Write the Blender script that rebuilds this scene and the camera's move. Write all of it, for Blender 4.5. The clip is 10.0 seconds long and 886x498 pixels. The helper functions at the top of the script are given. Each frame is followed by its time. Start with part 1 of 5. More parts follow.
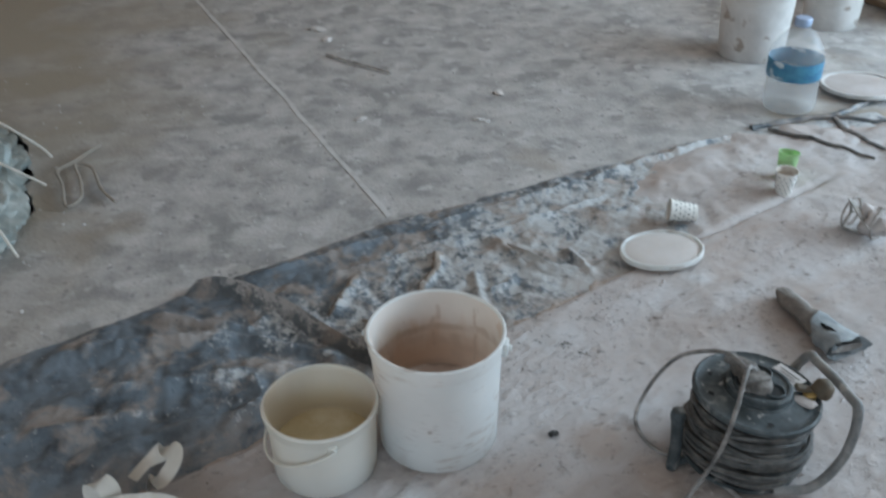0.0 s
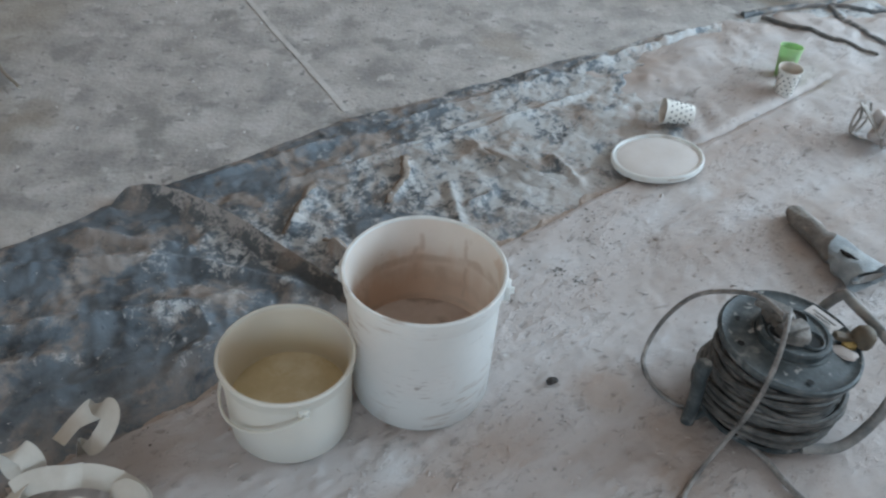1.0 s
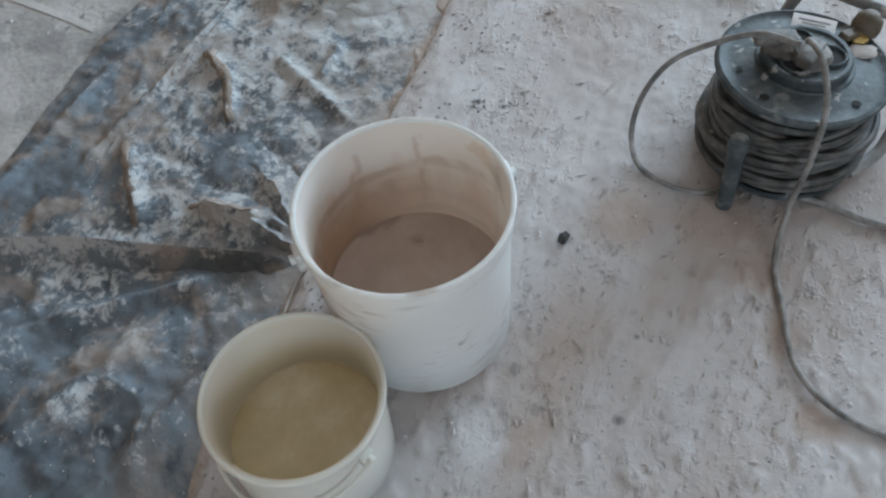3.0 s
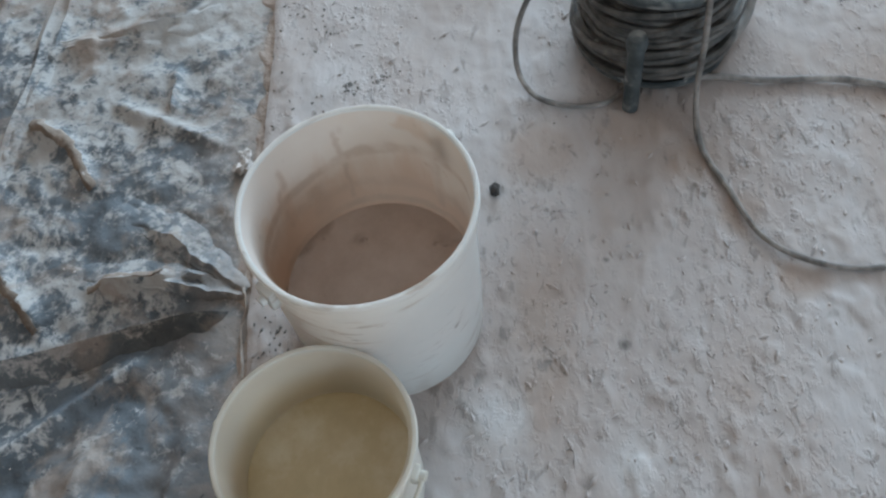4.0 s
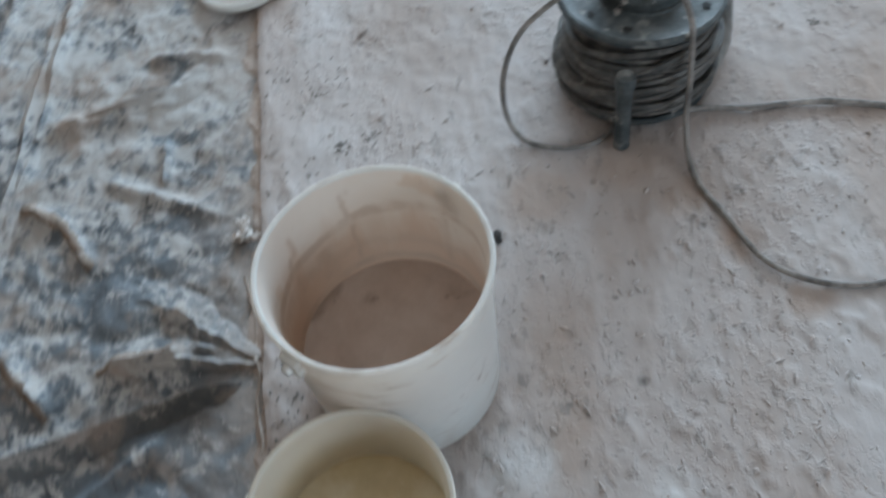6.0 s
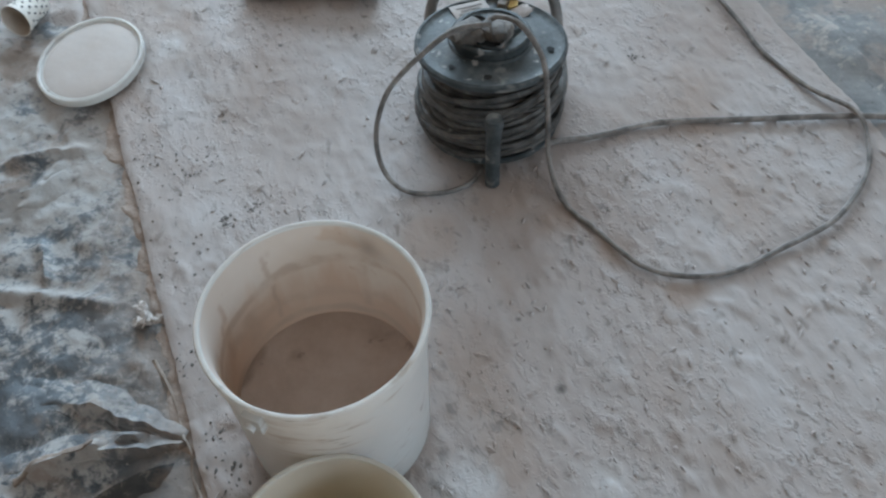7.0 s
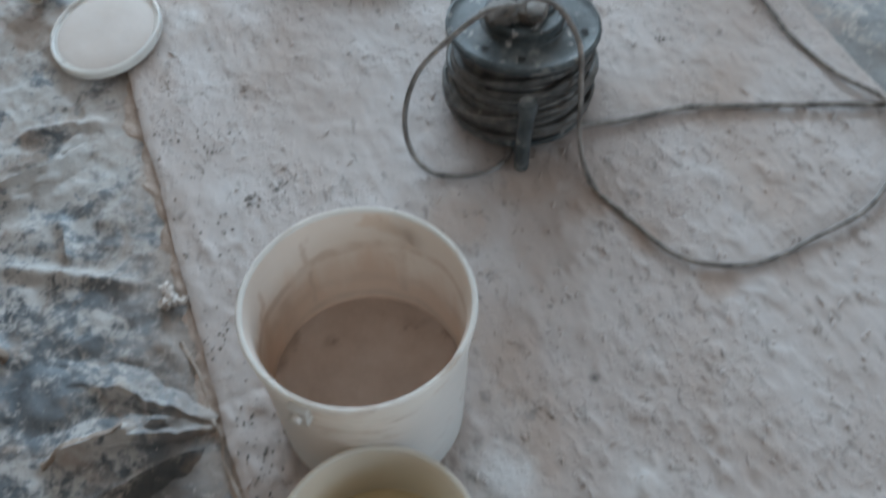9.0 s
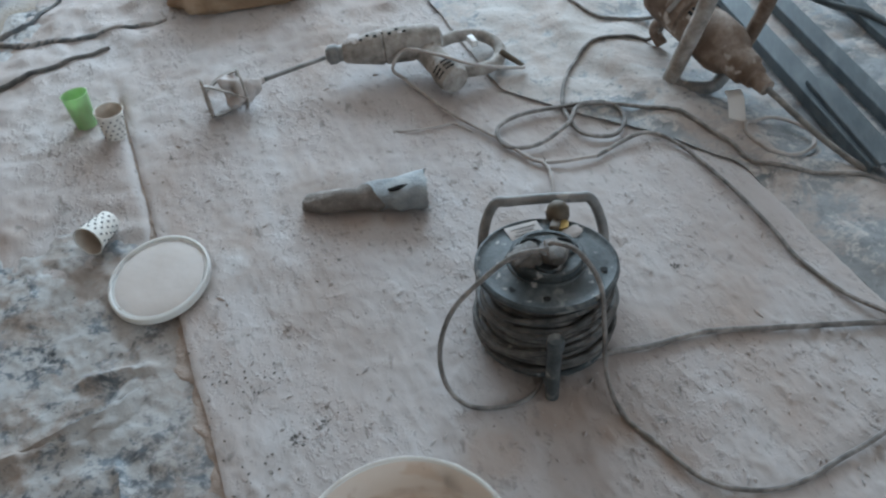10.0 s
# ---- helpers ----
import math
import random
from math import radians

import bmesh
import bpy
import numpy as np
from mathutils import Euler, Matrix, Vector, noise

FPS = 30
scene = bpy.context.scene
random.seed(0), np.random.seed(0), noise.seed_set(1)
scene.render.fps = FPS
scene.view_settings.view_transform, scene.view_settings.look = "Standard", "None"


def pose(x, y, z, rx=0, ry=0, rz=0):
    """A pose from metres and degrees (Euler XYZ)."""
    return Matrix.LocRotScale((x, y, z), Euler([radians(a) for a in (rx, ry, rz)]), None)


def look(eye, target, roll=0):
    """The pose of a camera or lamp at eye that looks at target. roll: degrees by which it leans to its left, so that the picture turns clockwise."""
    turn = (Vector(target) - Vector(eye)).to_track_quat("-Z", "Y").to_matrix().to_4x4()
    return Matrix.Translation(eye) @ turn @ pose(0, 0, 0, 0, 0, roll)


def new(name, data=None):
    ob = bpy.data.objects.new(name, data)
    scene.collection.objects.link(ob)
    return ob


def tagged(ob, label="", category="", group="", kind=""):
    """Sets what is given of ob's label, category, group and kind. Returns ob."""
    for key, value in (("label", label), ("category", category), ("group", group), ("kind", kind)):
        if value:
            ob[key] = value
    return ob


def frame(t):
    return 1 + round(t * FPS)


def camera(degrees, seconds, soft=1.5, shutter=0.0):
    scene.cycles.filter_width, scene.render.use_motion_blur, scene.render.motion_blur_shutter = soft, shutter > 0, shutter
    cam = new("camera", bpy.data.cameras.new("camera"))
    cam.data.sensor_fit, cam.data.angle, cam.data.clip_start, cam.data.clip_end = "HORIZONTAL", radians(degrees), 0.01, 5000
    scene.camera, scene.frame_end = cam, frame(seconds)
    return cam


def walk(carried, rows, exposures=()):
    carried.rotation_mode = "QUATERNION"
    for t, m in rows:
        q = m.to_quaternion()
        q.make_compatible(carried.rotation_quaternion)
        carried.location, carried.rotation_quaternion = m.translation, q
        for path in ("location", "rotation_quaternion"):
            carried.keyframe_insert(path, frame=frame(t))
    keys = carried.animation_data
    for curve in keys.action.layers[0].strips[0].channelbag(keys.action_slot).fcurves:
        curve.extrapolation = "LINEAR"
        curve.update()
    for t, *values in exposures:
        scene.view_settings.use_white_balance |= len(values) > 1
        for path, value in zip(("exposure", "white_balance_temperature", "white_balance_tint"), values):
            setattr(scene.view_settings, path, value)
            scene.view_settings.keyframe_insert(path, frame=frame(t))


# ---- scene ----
cam = camera(50.1, 10.0, soft=2.3, shutter=0.4)
# seconds, eye, target, roll
PATH = [
    (0, (-0.035, -0.028, 1.317), (-0.025, 0.988, 0.677), -1.14),
    (0.5, (-0.126, 0.079, 1.268), (-0.029, 1.037, 0.551), 2.58),
    (1, (-0.141, 0.278, 1.229), (-0.033, 1.189, 0.454), 3.21),
    (1.5, (-0.162, 0.425, 1.198), (-0.062, 1.286, 0.367), 2.18),
    (2, (-0.227, 0.593, 1.163), (0.025, 1.369, 0.283), -1.97),
    (2.5, (-0.316, 0.704, 1.131), (0.044, 1.332, 0.174), -4.26),
    (2.7, (-0.332, 0.734, 1.109), (0.057, 1.325, 0.140), -2.97),
    (3, (-0.323, 0.764, 1.103), (0.005, 1.376, 0.125), -8.89),
    (3.2, (-0.346, 0.812, 1.092), (0.046, 1.382, 0.112), -7.68),
    (4.3, (-0.431, 0.933, 1.050), (0.049, 1.340, 0.029), -11.45),
    (4.5, (-0.433, 0.936, 1.046), (0.040, 1.338, 0.019), -10.34),
    (5, (-0.451, 0.957, 1.038), (0.003, 1.343, -0.004), -9.89),
    (5.5, (-0.434, 0.951, 1.046), (0.033, 1.357, 0.018), -10.26),
    (6, (-0.440, 0.972, 1.073), (0.100, 1.386, 0.085), -12.77),
    (6.2, (-0.479, 0.993, 1.067), (0.135, 1.365, 0.105), -13.49),
    (7.3, (-0.573, 1.083, 1.129), (0.121, 1.239, 0.162), -2.31),
    (7.5, (-0.586, 1.078, 1.120), (0.093, 1.216, 0.141), -2.79),
    (8, (-0.571, 1.107, 1.107), (0.044, 1.293, 0.094), -7.84),
    (8.5, (-0.556, 1.143, 1.108), (0.060, 1.332, 0.096), -6.33),
    (9, (-0.543, 1.153, 1.123), (0.129, 1.321, 0.143), -1.45),
    (9.5, (-0.508, 1.155, 1.207), (0.312, 1.346, 0.352), -1.34),
    (10, (-0.539, 1.165, 1.243), (0.297, 1.395, 0.414), -4.66),
]
walk(cam, [(t, look(eye, target, roll)) for t, eye, target, roll in PATH], [(0, -0.1), (1, 0.0), (2, 0.10), (3.2, 0.14), (5, 0.14), (6.2, 0.11), (7.3, -0.03), (8.5, 0.03), (9.5, -0.08), (10, -0.17)])

# ---- world and daylight ----
world = bpy.data.worlds.new("sky")
scene.world = world
world.use_nodes = True
sky = world.node_tree.nodes.new("ShaderNodeTexSky")
sky.sky_type = "NISHITA"
sky.sun_disc = False
sky.sun_elevation = radians(38)
sky.sun_rotation = radians(200)
world.node_tree.links.new(sky.outputs[0], world.node_tree.nodes["Background"].inputs[0])
world.node_tree.nodes["Background"].inputs[1].default_value = 0.1


def window_light(place, target, width, height, watts, colour):
    data = bpy.data.lights.new("daylight", "AREA")
    data.shape, data.size, data.size_y, data.energy, data.color = "RECTANGLE", width, height, watts, colour
    ob = new("daylight", data)
    ob.matrix_world = look(place, target)
    return ob


window_light((4.55, 2.7, 1.55), (0, 2.7, 1.0), 3.6, 1.5, 312, (0.615, 0.823, 1.0))
window_light((-0.9, -3.55, 1.65), (-0.9, 0, 1.1), 3.0, 1.4, 88, (0.622, 0.828, 1.0))
scene.view_settings.exposure = 0.0

# borders of the board across its length
V0, V1 = 0.205, 1.351
# the board lies turned in the plan by this angle
TURN = math.atan2(0.559, 0.829)

# ---- materials ----
def material(name, colours, scale=20.0, rough=0.8, metal=0.0, bump=0.0, bump_scale=120.0, detail=8.0, spots=None, streak=None, transmission=0.0, coat=0.0, jitter=0.0):
    """A surface of two or three colours in cloudy patches, with fine relief. spots: (colour, scale, threshold) of small dirt."""
    m = bpy.data.materials.new(name)
    m.use_nodes = True
    nt = m.node_tree
    b = nt.nodes["Principled BSDF"]
    where = nt.nodes.new("ShaderNodeTexCoord").outputs["Object"]
    if streak:
        mp = nt.nodes.new("ShaderNodeMapping")
        mp.inputs["Rotation"].default_value = (0, 0, streak[0])
        mp.inputs["Scale"].default_value = (1, streak[1], 1)
        nt.links.new(where, mp.inputs[0])
        where = mp.outputs[0]
    n = nt.nodes.new("ShaderNodeTexNoise")
    n.inputs["Scale"].default_value, n.inputs["Detail"].default_value, n.inputs["Roughness"].default_value = scale, detail, 0.65
    nt.links.new(where, n.inputs["Vector"])
    ramp = nt.nodes.new("ShaderNodeValToRGB")
    while len(ramp.color_ramp.elements) < len(colours):
        ramp.color_ramp.elements.new(0.5)
    for i, c in enumerate(colours):
        ramp.color_ramp.elements[i].position = 0.33 + 0.34 * i / max(1, len(colours) - 1)
        ramp.color_ramp.elements[i].color = (*c, 1)
    nt.links.new(n.outputs[0], ramp.inputs[0])
    out = ramp.outputs[0]
    for colour, sc, low in spots or ():
        s = nt.nodes.new("ShaderNodeTexNoise")
        s.inputs["Scale"].default_value, s.inputs["Detail"].default_value = sc, 4
        nt.links.new(where, s.inputs["Vector"])
        r = nt.nodes.new("ShaderNodeMapRange")
        r.inputs[1].default_value, r.inputs[2].default_value = low, low + 0.06
        nt.links.new(s.outputs[0], r.inputs[0])
        mix = nt.nodes.new("ShaderNodeMix")
        mix.data_type = "RGBA"
        mix.inputs["B"].default_value = (*colour, 1)
        nt.links.new(r.outputs[0], mix.inputs["Factor"])
        nt.links.new(out, mix.inputs["A"])
        out = mix.outputs["Result"]
    nt.links.new(out, b.inputs["Base Color"])
    b.inputs["Roughness"].default_value, b.inputs["Metallic"].default_value = rough, metal
    b.inputs["Transmission Weight"].default_value, b.inputs["Coat Weight"].default_value = transmission, coat
    if bump:
        f = nt.nodes.new("ShaderNodeTexNoise")
        f.inputs["Scale"].default_value, f.inputs["Detail"].default_value = bump_scale, 6
        nt.links.new(where, f.inputs["Vector"])
        bp = nt.nodes.new("ShaderNodeBump")
        bp.inputs["Strength"].default_value, bp.inputs["Distance"].default_value = bump, 0.004
        nt.links.new(f.outputs[0], bp.inputs["Height"])
        nt.links.new(bp.outputs[0], b.inputs["Normal"])
    return m


def tinted(m, axis, low, high, colour, patchy=0.5, scale=18.0, drip=1.0):
    """A colour, in the buckets dried residue, that covers a surface along one axis from full at low to none at high,
    with a ragged border.
    """
    nt = m.node_tree
    b = nt.nodes["Principled BSDF"]
    old = b.inputs["Base Color"].links[0].from_socket
    co = nt.nodes.new("ShaderNodeTexCoord")
    sep = nt.nodes.new("ShaderNodeSeparateXYZ")
    nt.links.new(co.outputs["Object"], sep.inputs[0])
    n = nt.nodes.new("ShaderNodeTexNoise")
    n.inputs["Scale"].default_value, n.inputs["Detail"].default_value = scale, 5
    run = nt.nodes.new("ShaderNodeMapping")
    run.inputs["Scale"].default_value = (1, 1, drip)
    nt.links.new(co.outputs["Object"], run.inputs[0])
    nt.links.new(run.outputs[0], n.inputs["Vector"])
    r = nt.nodes.new("ShaderNodeMapRange")
    r.inputs[1].default_value, r.inputs[2].default_value, r.inputs[3].default_value, r.inputs[4].default_value = low, high, 1.0 + patchy * 0.4, 0.0 - patchy * 0.4
    r.clamp = False
    nt.links.new(sep.outputs[axis], r.inputs[0])
    a = nt.nodes.new("ShaderNodeMath")
    a.operation = "MULTIPLY_ADD"
    nt.links.new(n.outputs[0], a.inputs[0])
    a.inputs[1].default_value = patchy * 3
    nt.links.new(r.outputs[0], a.inputs[2])
    s = nt.nodes.new("ShaderNodeMath")
    s.operation = "SUBTRACT"
    s.use_clamp = True
    nt.links.new(a.outputs[0], s.inputs[0])
    s.inputs[1].default_value = patchy * 1.5
    mix = nt.nodes.new("ShaderNodeMix")
    mix.data_type = "RGBA"
    nt.links.new(s.outputs[0], mix.inputs["Factor"])
    nt.links.new(old, mix.inputs["A"])
    mix.inputs["B"].default_value = (*colour, 1)
    nt.links.new(mix.outputs["Result"], b.inputs["Base Color"])
    return m


def translucent(m, share, colour):
    """Thin plastic that lets part of the light through."""
    nt = m.node_tree
    out = nt.nodes["Material Output"]
    b = nt.nodes["Principled BSDF"]
    tl = nt.nodes.new("ShaderNodeBsdfTranslucent")
    tl.inputs[0].default_value = (*colour, 1)
    mix = nt.nodes.new("ShaderNodeMixShader")
    mix.inputs[0].default_value = share
    nt.links.new(b.outputs[0], mix.inputs[1])
    nt.links.new(tl.outputs[0], mix.inputs[2])
    nt.links.new(mix.outputs[0], out.inputs[0])
    return m


def trowelled(name, colours, brown, pit_shade, patches, splashes=(), smudges=()):
    """Dry gritty plaster dust: dragged grain, small proud lumps and pits darkened as if shaded, smoother brown drifts,
    and brown patches (the glove's painted shadow among them), pale splashes and dark smudges round the given places (x,
    y, reach).
    """
    m = bpy.data.materials.new(name)
    m.use_nodes = True
    nt = m.node_tree
    b = nt.nodes["Principled BSDF"]
    geo = nt.nodes.new("ShaderNodeNewGeometry").outputs["Position"]

    def link(a, c):
        nt.links.new(a, c)

    def grain(scale, detail, stretch, rough=0.6, distortion=0.0):
        mp = nt.nodes.new("ShaderNodeMapping")
        mp.vector_type = "TEXTURE"
        mp.inputs["Rotation"].default_value = (0, 0, TURN)
        mp.inputs["Scale"].default_value = (stretch, 1, 1)
        link(geo, mp.inputs[0])
        n = nt.nodes.new("ShaderNodeTexNoise")
        n.inputs["Scale"].default_value, n.inputs["Detail"].default_value, n.inputs["Roughness"].default_value, n.inputs["Distortion"].default_value = scale, detail, rough, distortion
        link(mp.outputs[0], n.inputs["Vector"])
        return n.outputs[0]

    def span(value, a, c, low=0.0, high=1.0):
        r = nt.nodes.new("ShaderNodeMapRange")
        for k, q in enumerate((a, c, low, high)):
            r.inputs[k + 1].default_value = q
        link(value, r.inputs[0])
        return r.outputs[0]

    def calc(kind, a, c):
        q = nt.nodes.new("ShaderNodeMath")
        q.operation = kind
        for k, value in enumerate((a, c)):
            if isinstance(value, float):
                q.inputs[k].default_value = value
            else:
                link(value, q.inputs[k])
        return q.outputs[0]

    def blend(fac, a, colour):
        q = nt.nodes.new("ShaderNodeMix")
        q.data_type = "RGBA"
        link(fac, q.inputs["Factor"])
        link(a, q.inputs["A"])
        q.inputs["B"].default_value = (*colour, 1)
        return q.outputs["Result"]

    ramp = nt.nodes.new("ShaderNodeValToRGB")
    ramp.color_ramp.elements.new(0.5)
    for k, c in enumerate(colours):
        ramp.color_ramp.elements[k].position, ramp.color_ramp.elements[k].color = 0.36 + 0.14 * k, (*c, 1)
    link(grain(5, 9, 2.2), ramp.inputs[0])
    # brown drifts; the given patches also hold the glove's painted shadow
    drift_and_shade = span(grain(3.2, 5, 1.5), 0.54, 0.70, 0.0, 0.75)
    for x, y, reach in patches:
        d = nt.nodes.new("ShaderNodeVectorMath")
        d.operation = "DISTANCE"
        link(geo, d.inputs[0])
        d.inputs[1].default_value = (x, y, 0)
        d = calc("ADD", d.outputs["Value"], calc("MULTIPLY", grain(11, 5, 1.6), reach * 1.0))
        drift_and_shade = calc("MAXIMUM", drift_and_shade, span(d, reach * 1.0, reach * 1.65, 0.72, 0.0))
    smooth = span(drift_and_shade, 0.2, 0.8, 1.0, 0.35)
    col = blend(drift_and_shade, ramp.outputs[0], brown)
    rough_here = calc("MULTIPLY", span(grain(6.5, 5, 1.8, 0.65), 0.44, 0.66, 0.08, 1.0), smooth)
    pits = calc("MULTIPLY", span(grain(85, 3, 1.7, 0.55, 0.4), 0.585, 0.66), rough_here)
    blots = calc("MULTIPLY", span(grain(40, 5, 1.8, 0.62, 0.5), 0.59, 0.66), span(grain(7.5, 3, 1.3), 0.44, 0.58, 0.0, 0.8))
    col = blend(blots, col, (0.27, 0.245, 0.23))
    def spread(places, strength, patchy):
        total = None
        for x, y, reach in places:
            d = nt.nodes.new("ShaderNodeVectorMath")
            d.operation = "DISTANCE"
            link(geo, d.inputs[0])
            d.inputs[1].default_value = (x, y, 0)
            d = calc("ADD", d.outputs["Value"], calc("MULTIPLY", grain(patchy, 6, 1.6, 0.7), reach * 1.6))
            here = span(d, reach * 0.9, reach * 1.7, strength, 0.0)
            total = here if total is None else calc("MAXIMUM", total, here)
        return total

    if splashes:
        col = blend(spread(splashes, 0.8, 22), col, (0.60, 0.595, 0.60))
    if smudges:
        col = blend(spread(smudges, 0.85, 70), col, (0.13, 0.125, 0.12))
    specks = span(grain(230, 2, 1.0), 0.66, 0.74, 0.0, 0.5)
    # shade of the pits painted in as a darker colour
    col = blend(calc("MULTIPLY", pits, 0.66), col, pit_shade)
    col = blend(specks, col, tuple(0.8 * q for q in colours[0]))
    link(col, b.inputs["Base Color"])
    b.inputs["Roughness"].default_value = 0.95
    b.inputs["Specular IOR Level"].default_value = 0.25
    lumps = span(grain(75, 3, 1.4, 0.6, 0.3), 0.50, 0.72, 0.0, 1.0)
    fine = grain(260, 3, 1.0)
    drag = grain(45, 4, 4.0)
    h = calc("MULTIPLY", calc("ADD", calc("MULTIPLY", lumps, 0.85), calc("MULTIPLY", fine, 0.14)), rough_here)
    h = calc("SUBTRACT", calc("ADD", h, calc("MULTIPLY", drag, 0.30)), calc("MULTIPLY", pits, 0.5))
    bp = nt.nodes.new("ShaderNodeBump")
    bp.inputs["Strength"].default_value, bp.inputs["Distance"].default_value = 0.46, 0.007
    link(h, bp.inputs["Height"])
    link(bp.outputs[0], b.inputs["Normal"])
    return m


# brown patches by reel and cable; the last two paint the glove's shadow
board_dust = trowelled("board_dust", [(0.41, 0.355, 0.33), (0.465, 0.425, 0.412), (0.505, 0.48, 0.478)], (0.39, 0.31, 0.265), (0.20, 0.18, 0.17),
                       [(0.28, 1.33, 0.06), (0.375, 1.25, 0.065), (0.36, 1.15, 0.045), (0.31, 1.06, 0.035), (0.255, 0.955, 0.035), (0.785, 1.70, 0.05), (0.80, 1.63, 0.04)],
                       [(0.617, 1.901, 0.050), (1.040, 1.986, 0.070), (-0.096, 1.200, 0.060), (-0.061, 1.030, 0.050), (-0.091, 1.185, 0.050)],
                       [(0.067, 1.104, 0.011), (0.60, 0.93, 0.006), (0.655, 1.699, 0.006), (0.164, 1.178, 0.006), (0.025, 0.885, 0.005)])
loose_dust = material("loose_dust", [(0.40, 0.345, 0.32), (0.46, 0.415, 0.395), (0.52, 0.48, 0.47)], 6, 0.95, bump=0.5, bump_scale=90,
                      spots=[((0.33, 0.29, 0.27), 40, 0.69)])
lid_dust = material("lid_dust", [(0.58, 0.53, 0.50), (0.64, 0.60, 0.58)], 10, 0.9, bump=0.15, bump_scale=60)
drift_dust = material("drift_dust", [(0.30, 0.235, 0.195), (0.39, 0.32, 0.28), (0.47, 0.41, 0.375)], 18, 0.95, bump=0.6, bump_scale=150, spots=[((0.18, 0.15, 0.13), 48, 0.67), ((0.50, 0.46, 0.44), 30, 0.65)])
floor_dust = material("floor_dust", [(0.25, 0.24, 0.235), (0.39, 0.37, 0.355), (0.50, 0.475, 0.46)], 8, 0.9, bump=0.6, bump_scale=90, detail=12,
                      spots=[((0.48, 0.46, 0.45), 13, 0.60), ((0.25, 0.24, 0.235), 38, 0.63), ((0.27, 0.26, 0.25), 6, 0.60), ((0.30, 0.255, 0.21), 1.1, 0.60)])
tinted(floor_dust, 0, -2.0, -0.5, (0.31, 0.27, 0.215), 0.9, 2.2)
# the floor colour also turns browner towards the east
tinted(floor_dust, 0, 4.4, 0.7, (0.29, 0.245, 0.205), 1.5, 2.8)
seam_dust = material("seam_dust", [(0.42, 0.40, 0.385), (0.50, 0.48, 0.465), (0.56, 0.54, 0.525)], 16, 0.9, bump=0.4, bump_scale=90)


def chalked(name, dark, mid, chalk, brown, u0, u1, gain, gloss=0.42, border=None):
    """Plastic film with chalky dust that lies thicker along u and is rubbed off in patches."""
    m = material(name, [dark, mid, tuple(1.2 * q for q in mid)], 11, 0.5, bump=0.5, bump_scale=70)
    nt = m.node_tree
    b = nt.nodes["Principled BSDF"]
    old = b.inputs["Base Color"].links[0].from_socket
    geo = nt.nodes.new("ShaderNodeNewGeometry")
    mp = nt.nodes.new("ShaderNodeMapping")
    mp.inputs["Rotation"].default_value = (0, 0, -TURN)
    nt.links.new(geo.outputs["Position"], mp.inputs[0])
    sep = nt.nodes.new("ShaderNodeSeparateXYZ")
    nt.links.new(mp.outputs[0], sep.inputs[0])
    along_u = nt.nodes.new("ShaderNodeMapRange")
    along_u.inputs[1].default_value, along_u.inputs[2].default_value = u0, u1
    along_u.inputs[3].default_value, along_u.inputs[4].default_value = gain[0], gain[1]
    nt.links.new(sep.outputs[0], along_u.inputs[0])
    total = along_u.outputs[0]
    if border:
        rim = nt.nodes.new("ShaderNodeMapRange")
        for k, q in enumerate(border):
            rim.inputs[k + 1].default_value = q
        nt.links.new(sep.outputs[1], rim.inputs[0])
        plus = nt.nodes.new("ShaderNodeMath")
        nt.links.new(total, plus.inputs[0])
        nt.links.new(rim.outputs[0], plus.inputs[1])
        total = plus.outputs[0]
    # the film turns paler where it stands proud
    proud = nt.nodes.new("ShaderNodeMapRange")
    for k, q in enumerate((0.0, 0.028, 0.0, 0.42)):
        proud.inputs[k + 1].default_value = q
    nt.links.new(sep.outputs[2], proud.inputs[0])
    plus = nt.nodes.new("ShaderNodeMath")
    nt.links.new(total, plus.inputs[0])
    nt.links.new(proud.outputs[0], plus.inputs[1])
    total = plus.outputs[0]
    for sc, amount, det, dist in ((4.5, 1.5, 3, 0.9), (13.0, 2.0, 11, 1.3), (75.0, 1.6, 6, 0.5)):
        n = nt.nodes.new("ShaderNodeTexNoise")
        n.inputs["Scale"].default_value, n.inputs["Detail"].default_value, n.inputs["Distortion"].default_value, n.inputs["Roughness"].default_value = sc, det, dist, 0.7
        nt.links.new(mp.outputs[0], n.inputs["Vector"])
        a = nt.nodes.new("ShaderNodeMath")
        a.operation = "MULTIPLY_ADD"
        a.inputs[1].default_value = amount
        nt.links.new(n.outputs[0], a.inputs[0])
        nt.links.new(total, a.inputs[2])
        total = a.outputs[0]
    fac = nt.nodes.new("ShaderNodeMapRange")
    fac.inputs[1].default_value, fac.inputs[2].default_value = 2.36, 2.64
    nt.links.new(total, fac.inputs[0])
    def speck(scale, detail, low, high, top):
        n = nt.nodes.new("ShaderNodeTexNoise")
        n.inputs["Scale"].default_value, n.inputs["Detail"].default_value, n.inputs["Roughness"].default_value, n.inputs["Distortion"].default_value = scale, detail, 0.68, 0.6
        nt.links.new(mp.outputs[0], n.inputs["Vector"])
        r = nt.nodes.new("ShaderNodeMapRange")
        r.inputs[1].default_value, r.inputs[2].default_value, r.inputs[4].default_value = low, high, top
        nt.links.new(n.outputs[0], r.inputs[0])
        return r.outputs[0]

    def over(fac_socket, below, colour):
        q = nt.nodes.new("ShaderNodeMix")
        q.data_type = "RGBA"
        q.inputs["B"].default_value = (*colour, 1)
        nt.links.new(fac_socket, q.inputs["Factor"])
        nt.links.new(below, q.inputs["A"])
        return q.outputs["Result"]

